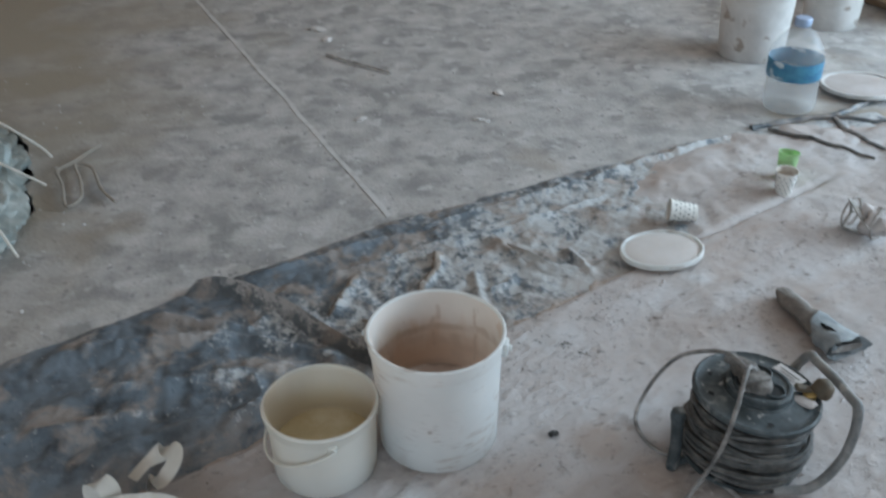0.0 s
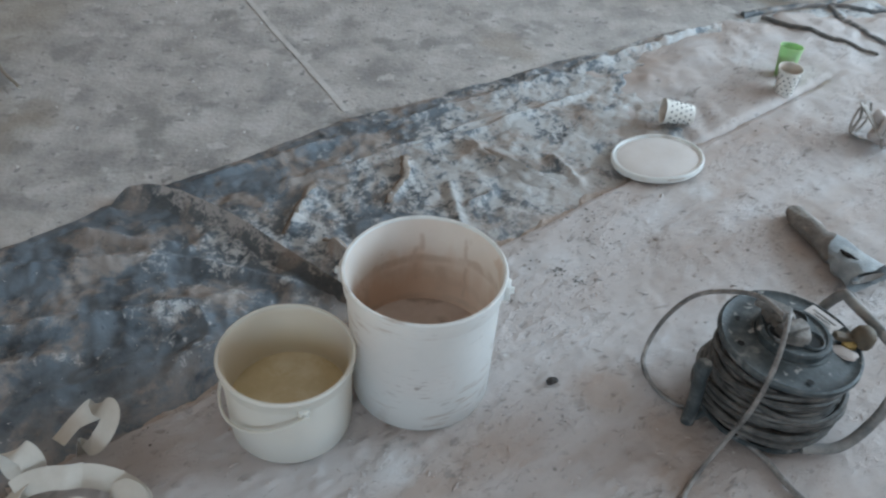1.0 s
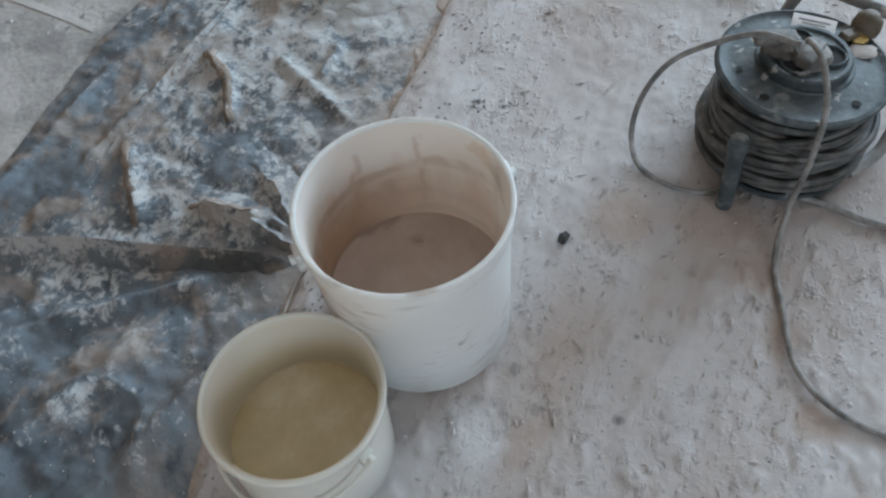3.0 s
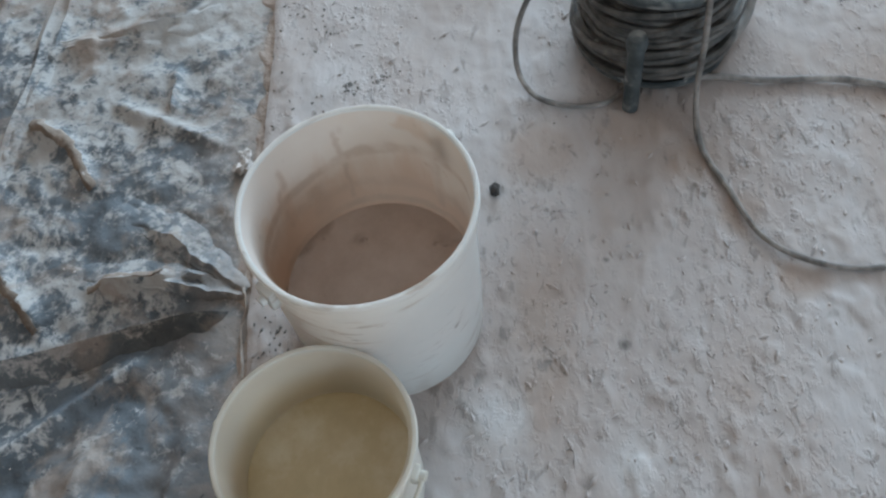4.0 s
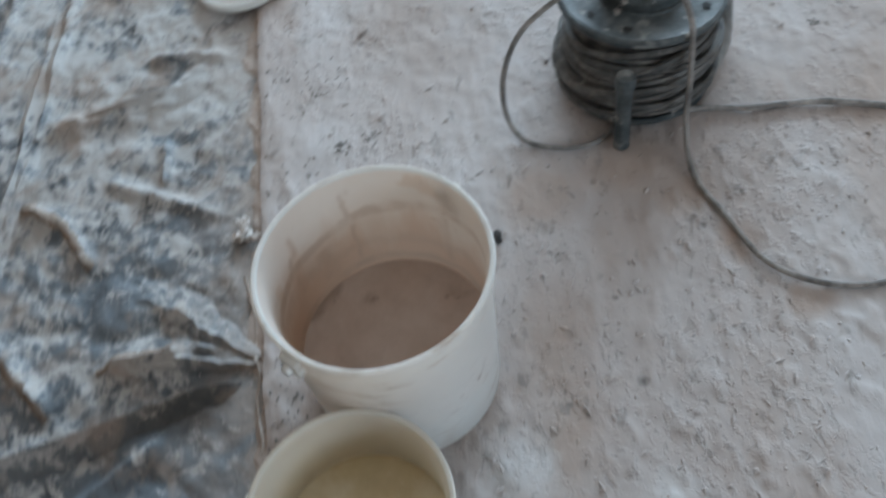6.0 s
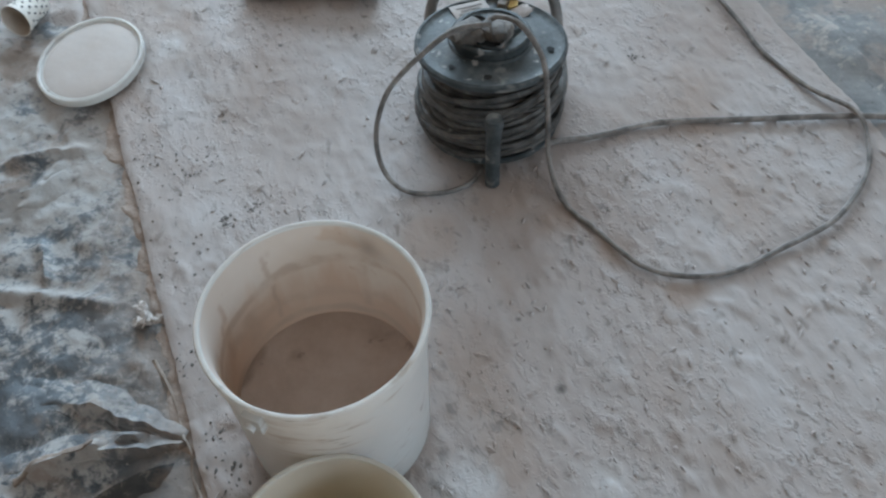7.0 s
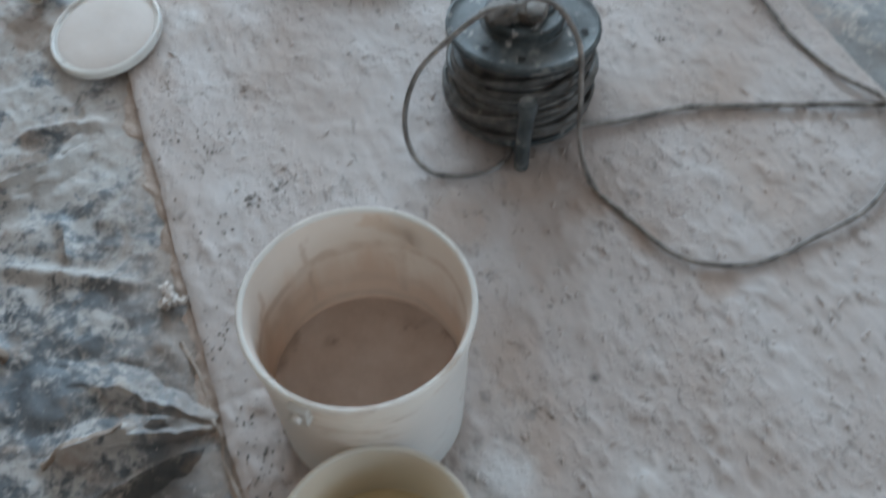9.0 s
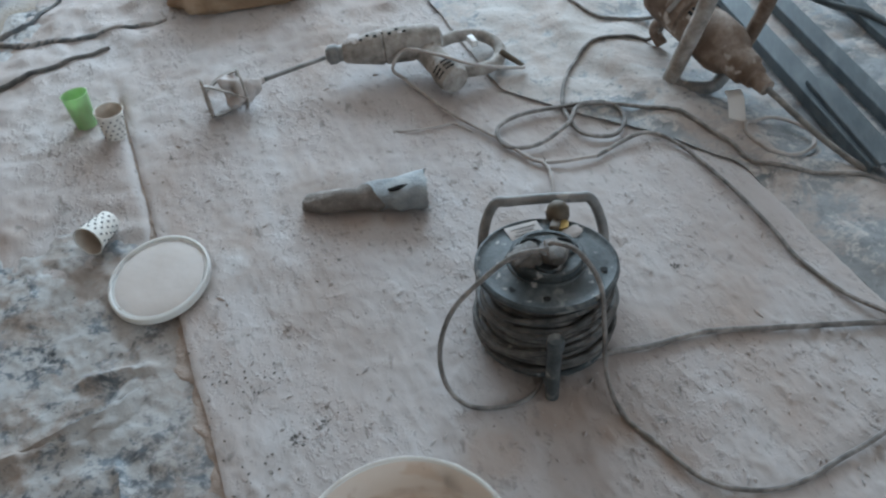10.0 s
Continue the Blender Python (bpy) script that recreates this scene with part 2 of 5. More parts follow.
    def most(a, c):
        q = nt.nodes.new("ShaderNodeMath")
        q.operation = "MAXIMUM"
        nt.links.new(a, q.inputs[0])
        nt.links.new(c, q.inputs[1])
        return q.outputs[0]

    col = over(fac.outputs[0], old, chalk)
    tan = speck(7, 9, 0.50, 0.60, 0.72)
    if border:
        # dust drifted from the board on to the film
        close = nt.nodes.new("ShaderNodeMapRange")
        for k, q in enumerate((V1 + 0.02, V1 + 0.17, 0.75, -0.25)):
            close.inputs[k + 1].default_value = q
        ragged = nt.nodes.new("ShaderNodeMath")
        ragged.operation = "MULTIPLY"
        nt.links.new(sep.outputs[1], close.inputs[0])
        nt.links.new(close.outputs[0], ragged.inputs[0])
        nt.links.new(speck(14, 9, 0.36, 0.56, 1.0), ragged.inputs[1])
        tan = most(tan, ragged.outputs[0])
    col = over(tan, col, brown)
    col = over(speck(58, 4, 0.63, 0.69, 0.7), col, tuple(0.7 * q for q in dark))
    nt.links.new(col, b.inputs["Base Color"])
    b.inputs["Specular IOR Level"].default_value = 0.3
    rr = nt.nodes.new("ShaderNodeMapRange")
    rr.inputs[3].default_value, rr.inputs[4].default_value = gloss, 0.95
    nt.links.new(fac.outputs[0], rr.inputs[0])
    nt.links.new(rr.outputs[0], b.inputs["Roughness"])
    return m


plastic_dusty = chalked("plastic_dusty", (0.056, 0.066, 0.077), (0.132, 0.156, 0.18), (0.44, 0.44, 0.44), (0.325, 0.27, 0.235), -0.5, 1.3, (-0.90, 0.12), 0.55, (1.72, 1.86, 0.0, -0.38))
plastic_bare = chalked("plastic_bare", (0.055, 0.062, 0.07), (0.10, 0.11, 0.118), (0.36, 0.34, 0.33), (0.27, 0.22, 0.19), 0.0, 1.0, (-0.45, -0.30))
plastic_grey = chalked("plastic_grey", (0.13, 0.145, 0.155), (0.27, 0.285, 0.295), (0.50, 0.475, 0.46), (0.42, 0.36, 0.33), 0.9, 1.9, (-0.52, -0.06), 0.62)
# warm colours of the unseen walls and ceiling, chosen to tint the shadows
bounce_wall = material("bounce_wall", [(0.575, 0.39, 0.275), (0.655, 0.465, 0.34)], 3, 0.9, bump=0.3, bump_scale=60)
bounce_ceiling = material("bounce_ceiling", [(0.60, 0.50, 0.43), (0.66, 0.56, 0.49)], 2, 0.9)
frame_paint = material("frame_paint", [(0.55, 0.55, 0.55), (0.62, 0.62, 0.62)], 8, 0.5)
def scuffed(m, colour, scale, stretch, low, strength):
    """Thin horizontal rub marks that come in patches."""
    nt = m.node_tree
    b = nt.nodes["Principled BSDF"]
    mp = nt.nodes.new("ShaderNodeMapping")
    mp.inputs["Scale"].default_value = (1, 1, stretch)
    mp.inputs["Rotation"].default_value = (0.12, -0.08, 0)
    co = nt.nodes.new("ShaderNodeTexCoord").outputs["Object"]
    nt.links.new(co, mp.inputs[0])
    out = []
    for source, sc, a, top in ((mp.outputs[0], scale, low, strength), (co, scale * 0.45, 0.48, 1.0)):
        n = nt.nodes.new("ShaderNodeTexNoise")
        n.inputs["Scale"].default_value, n.inputs["Detail"].default_value = sc, 5
        nt.links.new(source, n.inputs["Vector"])
        r = nt.nodes.new("ShaderNodeMapRange")
        r.inputs[1].default_value, r.inputs[2].default_value, r.inputs[4].default_value = a, a + 0.09, top
        nt.links.new(n.outputs[0], r.inputs[0])
        out.append(r.outputs[0])
    both = nt.nodes.new("ShaderNodeMath")
    both.operation = "MULTIPLY"
    nt.links.new(out[0], both.inputs[0])
    nt.links.new(out[1], both.inputs[1])
    mix = nt.nodes.new("ShaderNodeMix")
    mix.data_type = "RGBA"
    nt.links.new(both.outputs[0], mix.inputs["Factor"])
    nt.links.new(b.inputs["Base Color"].links[0].from_socket, mix.inputs["A"])
    mix.inputs["B"].default_value = (*colour, 1)
    nt.links.new(mix.outputs["Result"], b.inputs["Base Color"])
    return m


white_plastic = material("white_plastic", [(0.80, 0.82, 0.815), (0.86, 0.87, 0.865)], 14, 0.38, bump=0.05, bump_scale=60, spots=[((0.36, 0.33, 0.31), 34, 0.70)])
scuffed(white_plastic, (0.50, 0.43, 0.38), 17, 7, 0.54, 0.8)
scuffed(white_plastic, (0.34, 0.31, 0.29), 30, 9, 0.60, 0.8)
translucent(white_plastic, 0.30, (0.85, 0.80, 0.74))
def tide_marked(m, colour, lines, drips):
    """Dried plaster lines on a bucket's inner wall: lines of (height, swing, phase, width, strength) round it, and drips of (degrees, width, from, to)."""
    nt = m.node_tree
    b = nt.nodes["Principled BSDF"]
    sep = nt.nodes.new("ShaderNodeSeparateXYZ")
    co = nt.nodes.new("ShaderNodeTexCoord").outputs["Object"]
    nt.links.new(co, sep.inputs[0])

    def calc(kind, *values):
        q = nt.nodes.new("ShaderNodeMath")
        q.operation = kind
        for k, value in enumerate(values):
            if isinstance(value, (int, float)):
                q.inputs[k].default_value = value
            else:
                nt.links.new(value, q.inputs[k])
        return q.outputs[0]

    def span(value, a, c, low, high):
        r = nt.nodes.new("ShaderNodeMapRange")
        r.interpolation_type = "SMOOTHSTEP"
        for k, q in enumerate((a, c, low, high)):
            r.inputs[k + 1].default_value = q
        nt.links.new(value, r.inputs[0])
        return r.outputs[0]

    def cloud(scale, detail=5):
        n = nt.nodes.new("ShaderNodeTexNoise")
        n.inputs["Scale"].default_value, n.inputs["Detail"].default_value = scale, detail
        nt.links.new(co, n.inputs["Vector"])
        return n.outputs[0]

    angle = calc("ARCTAN2", sep.outputs[1], sep.outputs[0])
    z = calc("ADD", sep.outputs[2], calc("MULTIPLY", calc("SUBTRACT", cloud(20), 0.5), 0.03))
    patchy = span(cloud(30, 6), 0.36, 0.58, 0.35, 1.0)
    fac = None
    for height, swing, phase, width, strength in lines:
        at = calc("MULTIPLY_ADD", calc("COSINE", calc("ADD", angle, phase)), swing, height)
        here = span(calc("ABSOLUTE", calc("SUBTRACT", z, at)), width * 0.2, width, strength, 0.0)
        fac = here if fac is None else calc("MAXIMUM", fac, here)
    turn = calc("ADD", angle, calc("MULTIPLY", calc("SUBTRACT", cloud(26), 0.5), 0.16))
    for degrees, width, low, high in drips:
        side = span(calc("ABSOLUTE", calc("SUBTRACT", turn, radians(degrees))), width * 0.1, width, 0.55, 0.0)
        tall = calc("MULTIPLY", span(sep.outputs[2], low, low + 0.012, 0.0, 1.0), span(sep.outputs[2], high - 0.012, high, 1.0, 0.0))
        fac = calc("MAXIMUM", fac, calc("MULTIPLY", side, tall))
    mix = nt.nodes.new("ShaderNodeMix")
    mix.data_type = "RGBA"
    nt.links.new(calc("MULTIPLY", fac, patchy), mix.inputs["Factor"])
    nt.links.new(b.inputs["Base Color"].links[0].from_socket, mix.inputs["A"])
    mix.inputs["B"].default_value = (*colour, 1)
    nt.links.new(mix.outputs["Result"], b.inputs["Base Color"])
    return m


bucket_inside = tinted(material("bucket_inside", [(0.72, 0.68, 0.64), (0.80, 0.78, 0.76)], 10, 0.6, spots=[((0.64, 0.53, 0.45), 11, 0.60), ((0.42, 0.31, 0.25), 48, 0.68)]), 2, 0.10, 0.215, (0.55, 0.375, 0.275), 0.8, 30, 0.25)
tide_marked(bucket_inside, (0.33, 0.215, 0.155), [(0.188, 0.022, 0.9, 0.012, 0.62), (0.150, 0.020, 2.6, 0.014, 0.32), (0.090, 0.003, 0.3, 0.011, 0.7)],
            [(88, 0.07, 0.185, 0.232), (92, 0.05, 0.12, 0.205), (50, 0.05, 0.10, 0.24), (46, 0.05, 0.222, 0.243), (-8, 0.10, 0.10, 0.20), (140, 0.12, 0.10, 0.18), (70, 0.16, 0.09, 0.165)])
translucent(bucket_inside, 0.42, (0.88, 0.70, 0.57))
residue = material("residue", [(0.53, 0.42, 0.355), (0.60, 0.49, 0.425), (0.66, 0.56, 0.50)], 14, 0.85, bump=0.4, bump_scale=50, spots=[((0.46, 0.36, 0.30), 10, 0.58), ((0.31, 0.235, 0.195), 22, 0.63)])
cream_plastic = translucent(material("cream_plastic", [(0.81, 0.80, 0.76), (0.85, 0.84, 0.80)], 14, 0.4, bump=0.04, bump_scale=60, spots=[((0.55, 0.48, 0.40), 17, 0.73)]), 0.32, (0.85, 0.80, 0.66))
cream_inside = translucent(tinted(material("cream_inside", [(0.81, 0.75, 0.67), (0.85, 0.80, 0.73)], 10, 0.5), 2, 0.05, 0.145, (0.78, 0.68, 0.52), 0.5, 10), 0.55, (0.90, 0.84, 0.74))
cream_bottom = material("cream_bottom", [(0.62, 0.49, 0.285), (0.70, 0.57, 0.35), (0.82, 0.72, 0.54)], 12, 0.16, coat=0.5)
black_plastic = material("black_plastic", [(0.016, 0.021, 0.023), (0.040, 0.050, 0.054), (0.105, 0.114, 0.115)], 22, 0.62, bump=0.3, bump_scale=120, spots=[((0.20, 0.20, 0.195), 16, 0.60), ((0.27, 0.26, 0.25), 52, 0.64)])
black_cable = material("black_cable", [(0.03, 0.03, 0.029), (0.075, 0.072, 0.068), (0.15, 0.14, 0.13)], 34, 0.6, spots=[((0.24, 0.225, 0.21), 60, 0.68)])
dusty_cable = material("dusty_cable", [(0.085, 0.08, 0.076), (0.20, 0.185, 0.175), (0.37, 0.345, 0.325)], 30, 0.75)
pale_cable = material("pale_cable", [(0.36, 0.33, 0.31), (0.50, 0.46, 0.44)], 40, 0.85)
dusty_steel = material("dusty_steel", [(0.10, 0.105, 0.105), (0.20, 0.195, 0.19), (0.30, 0.285, 0.27)], 24, 0.6, spots=[((0.36, 0.34, 0.32), 33, 0.64)])
brown_rubber = material("brown_rubber", [(0.075, 0.055, 0.036), (0.13, 0.098, 0.066)], 40, 0.7)
brass = material("brass", [(0.45, 0.32, 0.12), (0.38, 0.27, 0.11)], 40, 0.4, metal=0.8)
plug_brown = material("plug_brown", [(0.06, 0.053, 0.047), (0.13, 0.115, 0.103), (0.25, 0.225, 0.205)], 40, 0.7, bump=0.3, bump_scale=150)
sticker = material("sticker", [(0.42, 0.38, 0.36), (0.52, 0.48, 0.46)], 30, 0.8)
ink = material("ink", [(0.2, 0.19, 0.18), (0.28, 0.26, 0.25)], 60, 0.8)
# near-black that paints the darkness inside holes and slots, without real depth
hole_shade = material("hole_shade", [(0.008, 0.008, 0.008), (0.015, 0.015, 0.015)], 30, 0.9)
dusted_tool = material("dusted_tool", [(0.16, 0.145, 0.13), (0.31, 0.28, 0.255), (0.46, 0.43, 0.405)], 26, 0.85, bump=0.3, bump_scale=120, spots=[((0.17, 0.13, 0.11), 28, 0.66)])
rusty_tool = material("rusty_tool", [(0.085, 0.055, 0.038), (0.17, 0.12, 0.09), (0.32, 0.27, 0.235)], 14, 0.8, bump=0.3, bump_scale=110, spots=[((0.46, 0.42, 0.39), 24, 0.63)])
dark_metal = material("dark_metal", [(0.045, 0.06, 0.07), (0.075, 0.095, 0.107), (0.125, 0.145, 0.155)], 7, 0.55, metal=0.1, spots=[((0.36, 0.35, 0.345), 9, 0.70)], streak=(0.28, 4.0))
paper_cup = material("paper_cup", [(0.72, 0.70, 0.66), (0.78, 0.76, 0.73)], 20, 0.7)
cup_inside = material("cup_inside", [(0.55, 0.47, 0.40), (0.64, 0.57, 0.50)], 20, 0.75)
cup_dot = material("cup_dot", [(0.03, 0.045, 0.055), (0.05, 0.06, 0.07)], 20, 0.7)
green_plastic = translucent(material("green_plastic", [(0.42, 0.60, 0.33), (0.52, 0.70, 0.43)], 16, 0.5), 0.4, (0.55, 0.80, 0.44))
# daylight painted into the cuff's blue-grey, shade into the palm's brown
cuff_cloth_lit = material("cuff_cloth_lit", [(0.20, 0.222, 0.238), (0.29, 0.315, 0.33), (0.40, 0.42, 0.43)], 18, 0.9, bump=0.5, bump_scale=200)
glove_cloth_shaded = material("glove_cloth_shaded", [(0.13, 0.115, 0.105), (0.205, 0.185, 0.17), (0.33, 0.31, 0.295)], 16, 0.95, bump=0.6, bump_scale=200, spots=[((0.46, 0.44, 0.43), 30, 0.62)])
tape_paper = material("tape_paper", [(0.58, 0.55, 0.495), (0.68, 0.65, 0.60)], 22, 0.8)
tape_paper_dusty = material("tape_paper_dusty", [(0.24, 0.19, 0.155), (0.36, 0.30, 0.26), (0.50, 0.46, 0.42)], 24, 0.9, bump=0.4, bump_scale=120)
sack_paper = material("sack_paper", [(0.22, 0.14, 0.085), (0.31, 0.21, 0.135), (0.42, 0.32, 0.235)], 9, 0.85, bump=0.3, bump_scale=50, spots=[((0.52, 0.46, 0.42), 14, 0.64)])
bottle_plastic = material("bottle_plastic", [(0.62, 0.66, 0.69), (0.74, 0.77, 0.79)], 12, 0.22)


def see_through(m, share):
    """Thin clear film: part of it lets the view straight through."""
    nt = m.node_tree
    mix = nt.nodes.new("ShaderNodeMixShader")
    mix.inputs[0].default_value = share
    nt.links.new(nt.nodes["Principled BSDF"].outputs[0], mix.inputs[1])
    nt.links.new(nt.nodes.new("ShaderNodeBsdfTransparent").outputs[0], mix.inputs[2])
    nt.links.new(mix.outputs[0], nt.nodes["Material Output"].inputs[0])
    return m


see_through(bottle_plastic, 0.80)
bottle_label = material("bottle_label", [(0.025, 0.13, 0.25), (0.07, 0.27, 0.40)], 26, 0.5, spots=[((0.55, 0.62, 0.66), 22, 0.58)])
cap_blue = material("cap_blue", [(0.27, 0.36, 0.52), (0.34, 0.43, 0.58)], 20, 0.4)
stained_wood = material("stained_wood", [(0.06, 0.06, 0.06), (0.13, 0.125, 0.12), (0.24, 0.22, 0.205)], 30, 0.9, bump=0.4, bump_scale=140)
bag_plastic = material("bag_plastic", [(0.10, 0.12, 0.118), (0.25, 0.285, 0.275), (0.46, 0.49, 0.475)], 7, 0.4, bump=0.3, bump_scale=40)
white_scrap = material("white_scrap", [(0.68, 0.68, 0.68), (0.76, 0.76, 0.76)], 30, 0.6)
stone_dark = material("stone_dark", [(0.03, 0.028, 0.027), (0.07, 0.06, 0.055)], 60, 0.9)
crumb_pale = material("crumb_pale", [(0.50, 0.46, 0.44), (0.64, 0.61, 0.59)], 50, 0.95)
grit_dark = material("grit_dark", [(0.10, 0.095, 0.09), (0.23, 0.215, 0.205)], 50, 0.95)
crumb_dark = material("crumb_dark", [(0.12, 0.11, 0.10), (0.22, 0.19, 0.17)], 50, 0.95)


# ---- builders ----
BASE = {}


def thing(name, place, label, category, group=""):
    ob = new(name)
    ob.location = place
    ob.empty_display_size = 0.05
    BASE[ob.name] = Vector(place)
    return tagged(ob, label, category, group)


def finish(name, bm, mat, smooth=True):
    me = bpy.data.meshes.new(name)
    bmesh.ops.recalc_face_normals(bm, faces=bm.faces[:])
    bm.to_mesh(me)
    bm.free()
    me.materials.append(mat)
    if smooth:
        me.shade_smooth()
        me.set_sharp_from_angle(angle=radians(42))
    return me


def part(name, bm, mat, parent, label="", smooth=True):
    """Links a bmesh, given in world places, as one mesh under a thing or a part."""
    base = BASE[parent.name]
    bmesh.ops.translate(bm, vec=-base, verts=bm.verts[:])
    ob = new(name, finish(name, bm, mat, smooth))
    ob.parent = parent
    BASE[ob.name] = base
    return tagged(ob, label)


def single(name, bm, mat, place, label, category, smooth=True, group="", kind=""):
    """A thing of one mesh."""
    bmesh.ops.translate(bm, vec=-Vector(place), verts=bm.verts[:])
    ob = new(name, finish(name, bm, mat, smooth))
    ob.location = place
    BASE[ob.name] = Vector(place)
    return tagged(ob, label, category, group, kind)


def joined(*parts):
    out = bmesh.new()
    for b in parts:
        me = bpy.data.meshes.new("tmp")
        b.to_mesh(me)
        b.free()
        out.from_mesh(me)
        bpy.data.meshes.remove(me)
    return out


def lathe(profile, n=64, m=None, wobble=0.0, closed=False):
    """Turns (radius, height) pairs round z, then moves the result by m."""
    bm = bmesh.new()
    rings = []
    for r, z in profile:
        if r < 1e-6:
            rings.append([bm.verts.new((0, 0, z))])
        else:
            rings.append([bm.verts.new((r * (1 + wobble * math.sin(2 * a + 0.7)) * math.cos(a), r * (1 - wobble * math.sin(2 * a + 0.7)) * math.sin(a), z)) for a in (2 * math.pi * i / n for i in range(n))])
    pairs = list(zip(rings, rings[1:]))
    if closed:
        pairs.append((rings[-1], rings[0]))
    for a, b in pairs:
        for i in range(n):
            j = (i + 1) % n
            if len(a) == 1 and len(b) == 1:
                continue
            if len(a) == 1:
                bm.faces.new((a[0], b[i], b[j]))
            elif len(b) == 1:
                bm.faces.new((a[i], a[j], b[0]))
            else:
                bm.faces.new((a[i], a[j], b[j], b[i]))
    if m is not None:
        bmesh.ops.transform(bm, matrix=m, verts=bm.verts[:])
    return bm


def along(a, b):
    """The pose whose z axis runs from a to b, with its origin at a."""
    return Matrix.Translation(a) @ (Vector(b) - Vector(a)).to_track_quat("Z", "Y").to_matrix().to_4x4()


def facing(m, z, r, d):
    """On a body along m's z axis: the pose at height z and radius r on the side that looks towards d; its x points outwards."""
    ax = (m.to_3x3() @ Vector((0, 0, 1))).normalized()
    d = Vector(d)
    x = (d - ax * d.dot(ax)).normalized()
    y = ax.cross(x)
    rot = Matrix((x, y, ax)).transposed().to_4x4()
    return Matrix.Translation(m @ Vector((0, 0, z)) + x * r) @ rot


def curve_points(pts, per=8, closed=False):
    """A smooth line through the points."""
    p = [Vector(q) for q in pts]
    ext = [p[-1]] + p + [p[0], p[1]] if closed else [2 * p[0] - p[1]] + p + [2 * p[-1] - p[-2]]
    out = []
    for a, b, c, d in zip(ext, ext[1:], ext[2:], ext[3:]):
        for k in range(per):
            t = k / per
            out.append(0.5 * (2 * b + (c - a) * t + (2 * a - 5 * b + 4 * c - d) * t * t + (3 * b - a - 3 * c + d) * t ** 3))
    if not closed:
        out.append(p[-1])
    return out


def tube(pts, r, n=8, per=8, closed=False, raw=False, taper=None):
    line = [Vector(q) for q in pts] if raw else curve_points(pts, per, closed)
    bm = bmesh.new()
    rings = []
    side = None
    count = len(line)
    for i, q in enumerate(line):
        a = line[(i - 1) % count] if closed or i else line[0]
        b = line[(i + 1) % count] if closed or i < count - 1 else line[-1]
        d = (b - a).normalized()
        if side is None:
            side = d.cross(Vector((0, 0, 1))) if abs(d.z) < 0.9 else d.cross(Vector((1, 0, 0)))
        side = (side - d * side.dot(d)).normalized()
        up = side.cross(d)
        rr = r if taper is None else r * (1 + (taper - 1) * i / (count - 1))
        rings.append([bm.verts.new(q + rr * (math.cos(w) * side + math.sin(w) * up)) for w in (2 * math.pi * k / n for k in range(n))])
    pairs = list(zip(rings, rings[1:])) + ([(rings[-1], rings[0])] if closed else [])
    for a, b in pairs:
        for k in range(n):
            bm.faces.new((a[k], a[(k + 1) % n], b[(k + 1) % n], b[k]))
    if not closed:
        bm.faces.new(rings[0][::-1])
        bm.faces.new(rings[-1])
    return bm


def box(size, m, bevel=0.0, segments=2):
    bm = bmesh.new()
    bmesh.ops.create_cube(bm, size=1.0)
    bmesh.ops.scale(bm, vec=size, verts=bm.verts[:])
    if bevel:
        bmesh.ops.bevel(bm, geom=bm.edges[:], offset=bevel, segments=segments, profile=0.5, affect="EDGES")
    bmesh.ops.transform(bm, matrix=m, verts=bm.verts[:])
    return bm


def ribbon(pts, width, lean=(0, 0, 1), thick=0.0008, per=8):
    """A paper strip along a line; lean is the direction of its width."""
    line = curve_points(pts, per)
    bm = bmesh.new()
    rows = []
    for i, q in enumerate(line):
        d = (line[min(i + 1, len(line) - 1)] - line[max(i - 1, 0)]).normalized()
        w = Vector(lean)
        w = (w - d * w.dot(d)).normalized()
        nrm = d.cross(w)
        rows.append([bm.verts.new(q + s * width / 2 * w + e * thick * nrm) for s, e in ((-1, -1), (1, -1), (1, 1), (-1, 1))])
    for a, b in zip(rows, rows[1:]):
        for k in range(4):
            bm.faces.new((a[k], a[(k + 1) % 4], b[(k + 1) % 4], b[k]))
    bm.faces.new(rows[0][::-1])
    bm.faces.new(rows[-1])
    return bm


def lump(size, m, rough=0.25, detail=2, seed=0.0, freq=3.0):
    """A rough stone-like body."""
    bm = bmesh.new()
    bmesh.ops.create_icosphere(bm, subdivisions=detail, radius=0.5)
    for v in bm.verts:
        v.co *= 1 + rough * noise.noise(v.co * freq + Vector((seed, seed * 1.7, 3.1)))
        v.co = Vector((v.co.x * size[0], v.co.y * size[1], v.co.z * size[2]))
    bmesh.ops.transform(bm, matrix=m, verts=bm.verts[:])
    return bm


# the board lies turned in the plan: u runs along its long edge, v across it
CU, SU = math.cos(TURN), math.sin(TURN)


def plan(u, v):
    return u * CU - v * SU, u * SU + v * CU


def turned(x, y):
    return x * CU + y * SU, -x * SU + y * CU


def fbm(x, y, s, octaves=4, seed=0.0):
    return noise.fractal(Vector((x * s, y * s, seed)), 1.0, 2.0, octaves)


def segment(x, y, a, b):
    """Distance to the segment a-b, and how far along it."""
    dx, dy = b[0] - a[0], b[1] - a[1]
    t = max(0.0, min(1.0, ((x - a[0]) * dx + (y - a[1]) * dy) / (dx * dx + dy * dy)))
    return math.hypot(x - a[0] - t * dx, y - a[1] - t * dy), t


